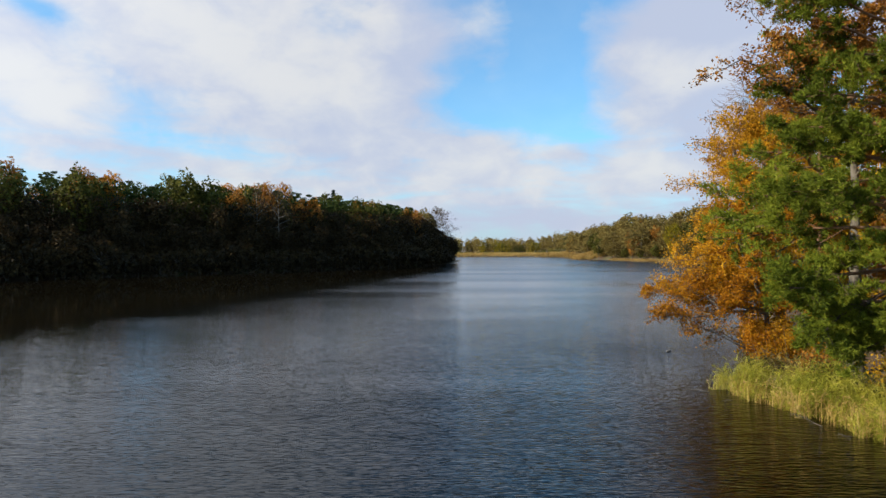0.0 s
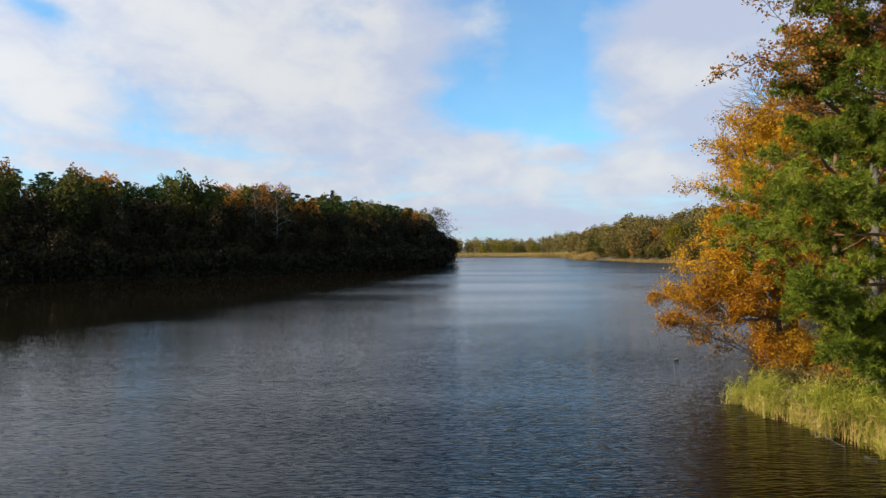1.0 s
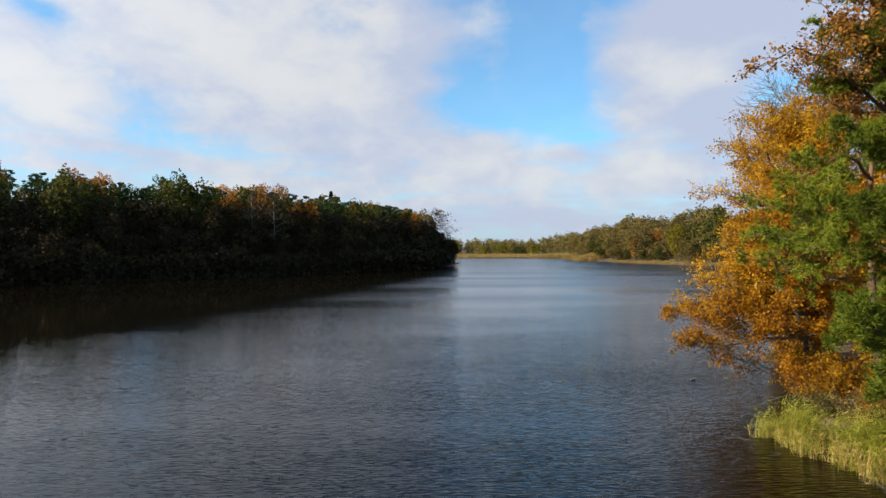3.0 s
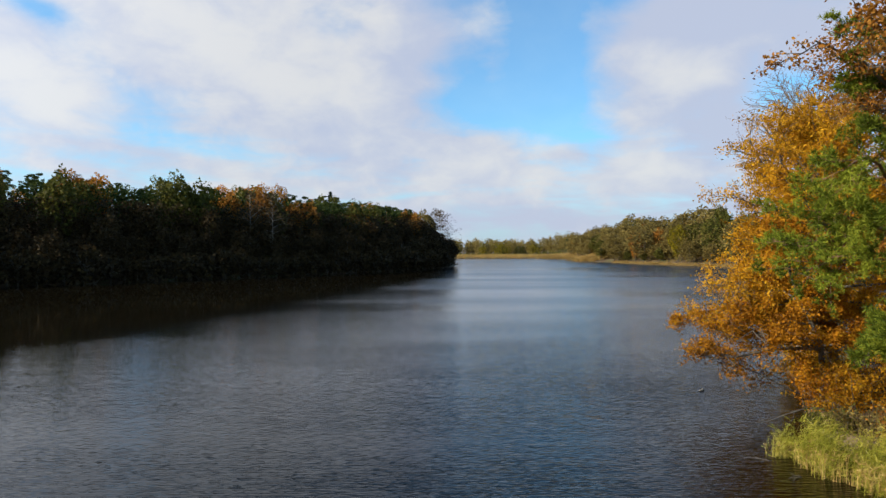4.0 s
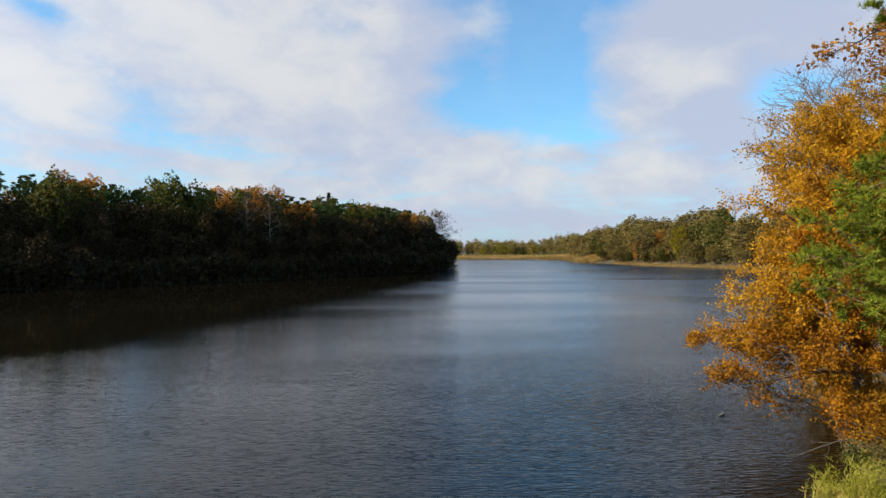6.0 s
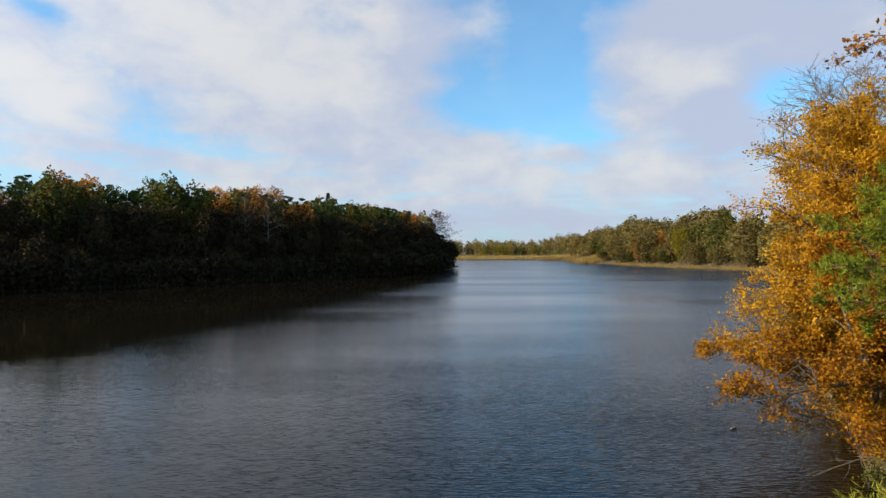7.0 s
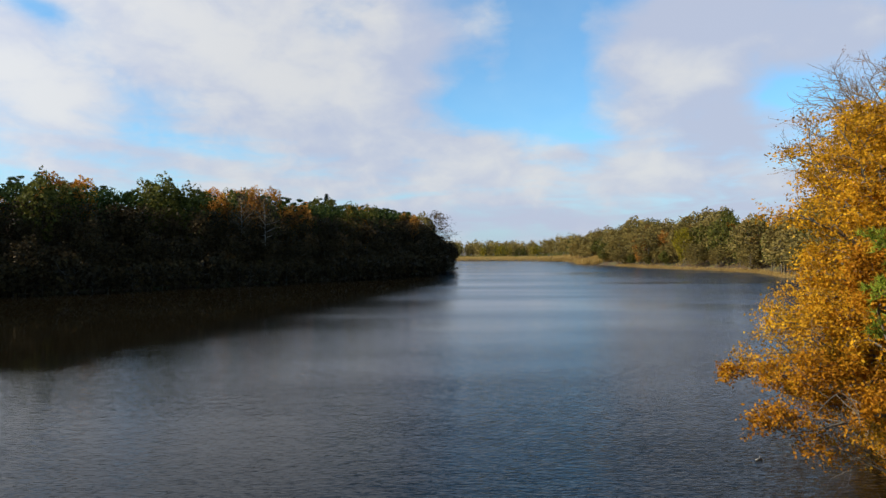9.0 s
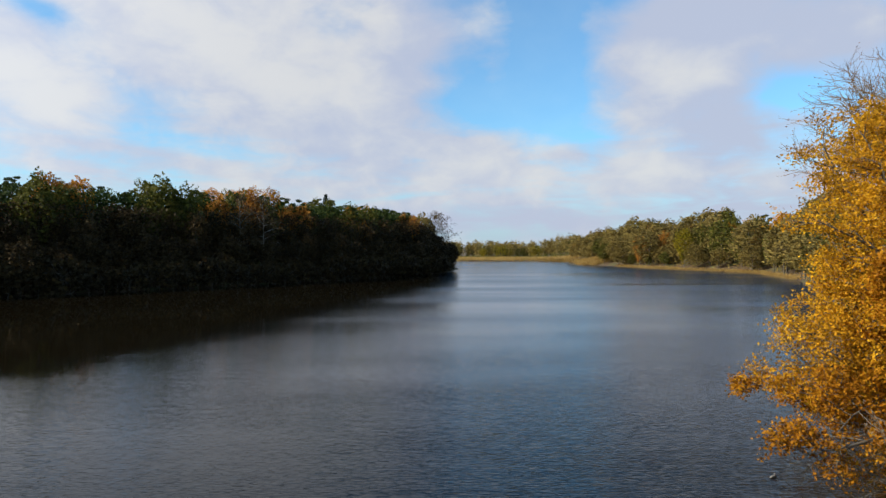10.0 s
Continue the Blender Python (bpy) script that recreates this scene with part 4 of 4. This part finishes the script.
for r, x, y in along_shore(RIGHT, 7.6, 5, 9.5, rng, 4.0):
    if y > 425 and x < 99 or y < 225 and r > 0 or any(size > 0.75 and math.hypot(x - a, y - b) < 6.5 for _, a, b, size, _ in SINGLE):
        continue
    kind = rng.choice((["hazel", "hazel", "hazel", "olive"], ["olive", "hazel", "hazel", "hazel", "hazel", "rust"], ["olive", "hazel", "hazel", "hazel", "rust"], ["hazel", "olive", "hazel", "rust", "oak", "hazel"], ["hazel", "olive", "olive", "oak", "pine"])[r])
    ridge = min(31.5, max(19.0, 21.0 + 0.165 * (x - 97))) * (0.76 if y < 200 else 1.0)
    plant_to(rng, str(kind), x, y, ridge * (0.74, 0.84, 0.92, 0.97, 1.0)[r] + float(rng.uniform(-1.6, 0.8)), 1.2)
for kind, x, y, size, wide in SINGLE:
    plant(rng, kind, x, y, size, wide)


# added undergrowth that closes the woods between the trunks; dark ones hold painted shade
def thicket(name, seed, label, mat, line, first, depth, height, count, leaf, low=0.02, roof=None):
    rng = np.random.default_rng(seed)
    pts = np.array(line, float)
    seg = np.diff(pts, axis=0)
    ln = np.linalg.norm(seg, axis=1)
    i = rng.choice(len(seg), count, p=ln / ln.sum())
    d = seg[i] / ln[i][:, None]
    p = pts[i] + seg[i] * rng.uniform(0, 1, (count, 1)) + np.stack([-d[:, 1], d[:, 0]], 1) * (first + depth * rng.uniform(0, 1, (count, 1)))
    p = p[shore_distance(p[:, 0], p[:, 1]) > 0.5]
    z = land(p[:, 0], p[:, 1]) + height * rng.uniform(low, 1, len(p)) * (0.75 + 0.25 * np.sin(p[:, 0] * 0.4) * np.sin(p[:, 1] * 0.33))
    if roof:
        g = land(p[:, 0], p[:, 1])
        z = g + (roof - g) * rng.uniform(low, 1, len(p)) + 1.2 * np.sin(p[:, 0] * 0.7) * np.sin(p[:, 1] * 0.6)
    ob = new(name, mesh_of(name, *sprays(rng, np.stack([p[:, 0], p[:, 1], z], 1), leaf, leaf * 0.75, 0.2), mat))
    return tagged(ob, label, "undergrowth", kind="stuff")


thicket("undergrowth", 91, "dense undergrowth added between the trunks, coloured dark for shade", DULL, LEFT[2:], 4.0, 9.0, 11.0, 18000, 0.6)
thicket("undergrowth", 92, "dense undergrowth added deep in the wood, coloured dark for shade", DULL, LEFT[2:], 14.0, 24.0, 11.0, 26000, 0.8)
thicket("canopy", 94, "closed canopy of pines deep in the wood, darkened for shade", PINE_FAR, LEFT[2:], 20.0, 18.0, 9.0, 52000, 0.85, 0.35, 25.0)
thicket("canopy", 95, "withered brown canopy on the wooded slope, darkened for shade", DULL, LEFT[2:], 12.0, 10.0, 9.0, 40000, 0.7, 0.2, 20.5)
thicket("canopy", 96, "brown closed canopy on the wooded ridge", HAZEL, RIGHT[2:10], 8.0, 32.0, 9.0, 34000, 0.8, 0.2, 18.5)
thicket("undergrowth", 93, "brown undergrowth on the wooded slope", HAZEL, RIGHT[2:10], 4.0, 34.0, 15.0, 30000, 0.95)


# ---- the far shore: reed belt, meadow and distant wood ----
def belt(x0, x1, y0, y1, power=1.0):
    def place(rng, count):
        x = rng.uniform(x0, x1, count)
        y = y0 + (y1 - y0) * rng.uniform(0, 1, count) ** power
        d = shore_distance(x, y)
        keep = d > -2.5
        x, y = x[keep], y[keep]
        return np.stack([x, y, np.maximum(land(x, y), -0.3)], 1)
    return place


def fringe(line, depth):
    def place(rng, count):
        pts = np.array(line, float)
        i = rng.integers(0, len(pts) - 1, count)
        p = pts[i] + (pts[i + 1] - pts[i]) * rng.uniform(0, 1, (count, 1)) + rng.normal(0, depth, (count, 2))
        return np.stack([p[:, 0], p[:, 1], np.maximum(land(p[:, 0], p[:, 1]), -0.3)], 1)
    return place


reed_bed("reeds", 62, "straw-coloured reed belt along the far shore", STRAW, 5000, belt(-70, 110, 500, 530), 2.6, 0.18, (0.1, 0), 2)
reed_bed("reeds", 63, "straw-coloured reed bed on a low spit", STRAW, 3500, belt(83, 101, 394, 425), 2.6, 0.12, (0.1, 0), 3)
reed_bed("reeds", 64, "dry yellow reeds fringing the wooded shore", STRAW, 3500, fringe([(97, 365), (103, 330), (110, 309), (123, 284), (125, 262), (114, 218)], 1.0), 1.3, 0.08, (0.1, 0), 3)
reed_bed("reeds", 67, "dry reeds round the bay behind the spit", STRAW, 3000, fringe([(88, 408), (99, 440), (97, 470), (75, 495)], 3.0), 2.3, 0.16, (0.1, 0), 2)
reed_bed("meadow", 65, "yellow-green meadow of rough grass behind the reed belt", OLIVE, 3500, belt(-120, 130, 530, 610), 2.2, 0.3, (0.1, 0), 3)


def distant_wood(name, seed, label, mat, spots, leaf, per):
    """Far trees, too small to tell apart, in one mesh."""
    rng = np.random.default_rng(seed)
    vs, fs, base = [], [], 0
    for x, y, h, w in spots:
        z0 = float(land(x, y))
        c = rng.normal(0, 1, (per, 3))
        c = unit(c) * rng.uniform(0.35, 1.0, (per, 1)) ** 0.5 * np.array([w, w, h * 0.46]) * rng.uniform(0.75, 1.15, (per, 1))
        v, f = sprays(rng, c + np.array([x, y, z0 + h * 0.52]), leaf, leaf * 0.7)
        t, tf = tubes([(np.array([[x, y, z0 - 0.3], [x, y, z0 + h * 0.8]]), np.array([0.25, 0.08]))], 4)
        tf = np.concatenate([tf[:, :3], tf[:, [0, 2, 3]]])
        for a, b in ((v, f), (t, tf)):
            vs.append(a)
            fs.append(b + base)
            base += len(a)
    ob = new(name, mesh_of(name, np.concatenate(vs), np.concatenate(fs), mat))
    return tagged(ob, label, "trees", kind="stuff")


rng = np.random.default_rng(77)


def spots(count, x0, x1, y0, y1, h0, h1):
    return [(rng.uniform(x0, x1), rng.uniform(y0, y1), rng.uniform(h0, h1), rng.uniform(3.2, 5.0)) for _ in range(count)]


distant_wood("distant_wood", 71, "distant brown autumn wood behind the meadow", HAZEL, spots(210, -40, 190, 612, 680, 14, 18), 1.7, 150)
distant_wood("distant_wood", 72, "distant olive-green trees behind the meadow", OLIVE, spots(24, -20, 150, 602, 640, 9, 15), 1.4, 160)
distant_wood("distant_wood", 73, "distant yellow-green trees at the meadow's edge", LIME, spots(7, 25, 95, 592, 604, 9, 14), 1.1, 200)
distant_wood("distant_wood", 74, "wooded ridge of bare brown trees on the horizon", HAZEL, spots(100, 95, 260, 430, 690, 15, 19), 1.3, 170)
distant_wood("distant_wood", 75, "dark pines along the ridge on the horizon", PINE_FAR, spots(36, 130, 260, 430, 640, 17, 21), 1.2, 150)


# ---- a marker far out on the lake ----
def marker_post(x, y):
    ob = thing("marker_post", "small dark marker post standing in the far lake", "post")
    zs = np.array([-1.0, 0.9, 1.0])
    part("post", mesh_of("post", *tubes([(np.stack([zs * 0, zs * 0, zs], 1), np.array([0.16, 0.15, 0.06]))], 10), BARK, True), ob)
    zc = np.array([0.9, 1.05, 1.35, 1.42])
    part("cap", mesh_of("cap", *tubes([(np.stack([zc * 0, zc * 0, zc], 1), np.array([0.05, 0.3, 0.3, 0.04]))], 10), BARK, True), ob)
    ob.matrix_basis = pose(x, y, 0.0)


marker_post(26.0, 482.0)
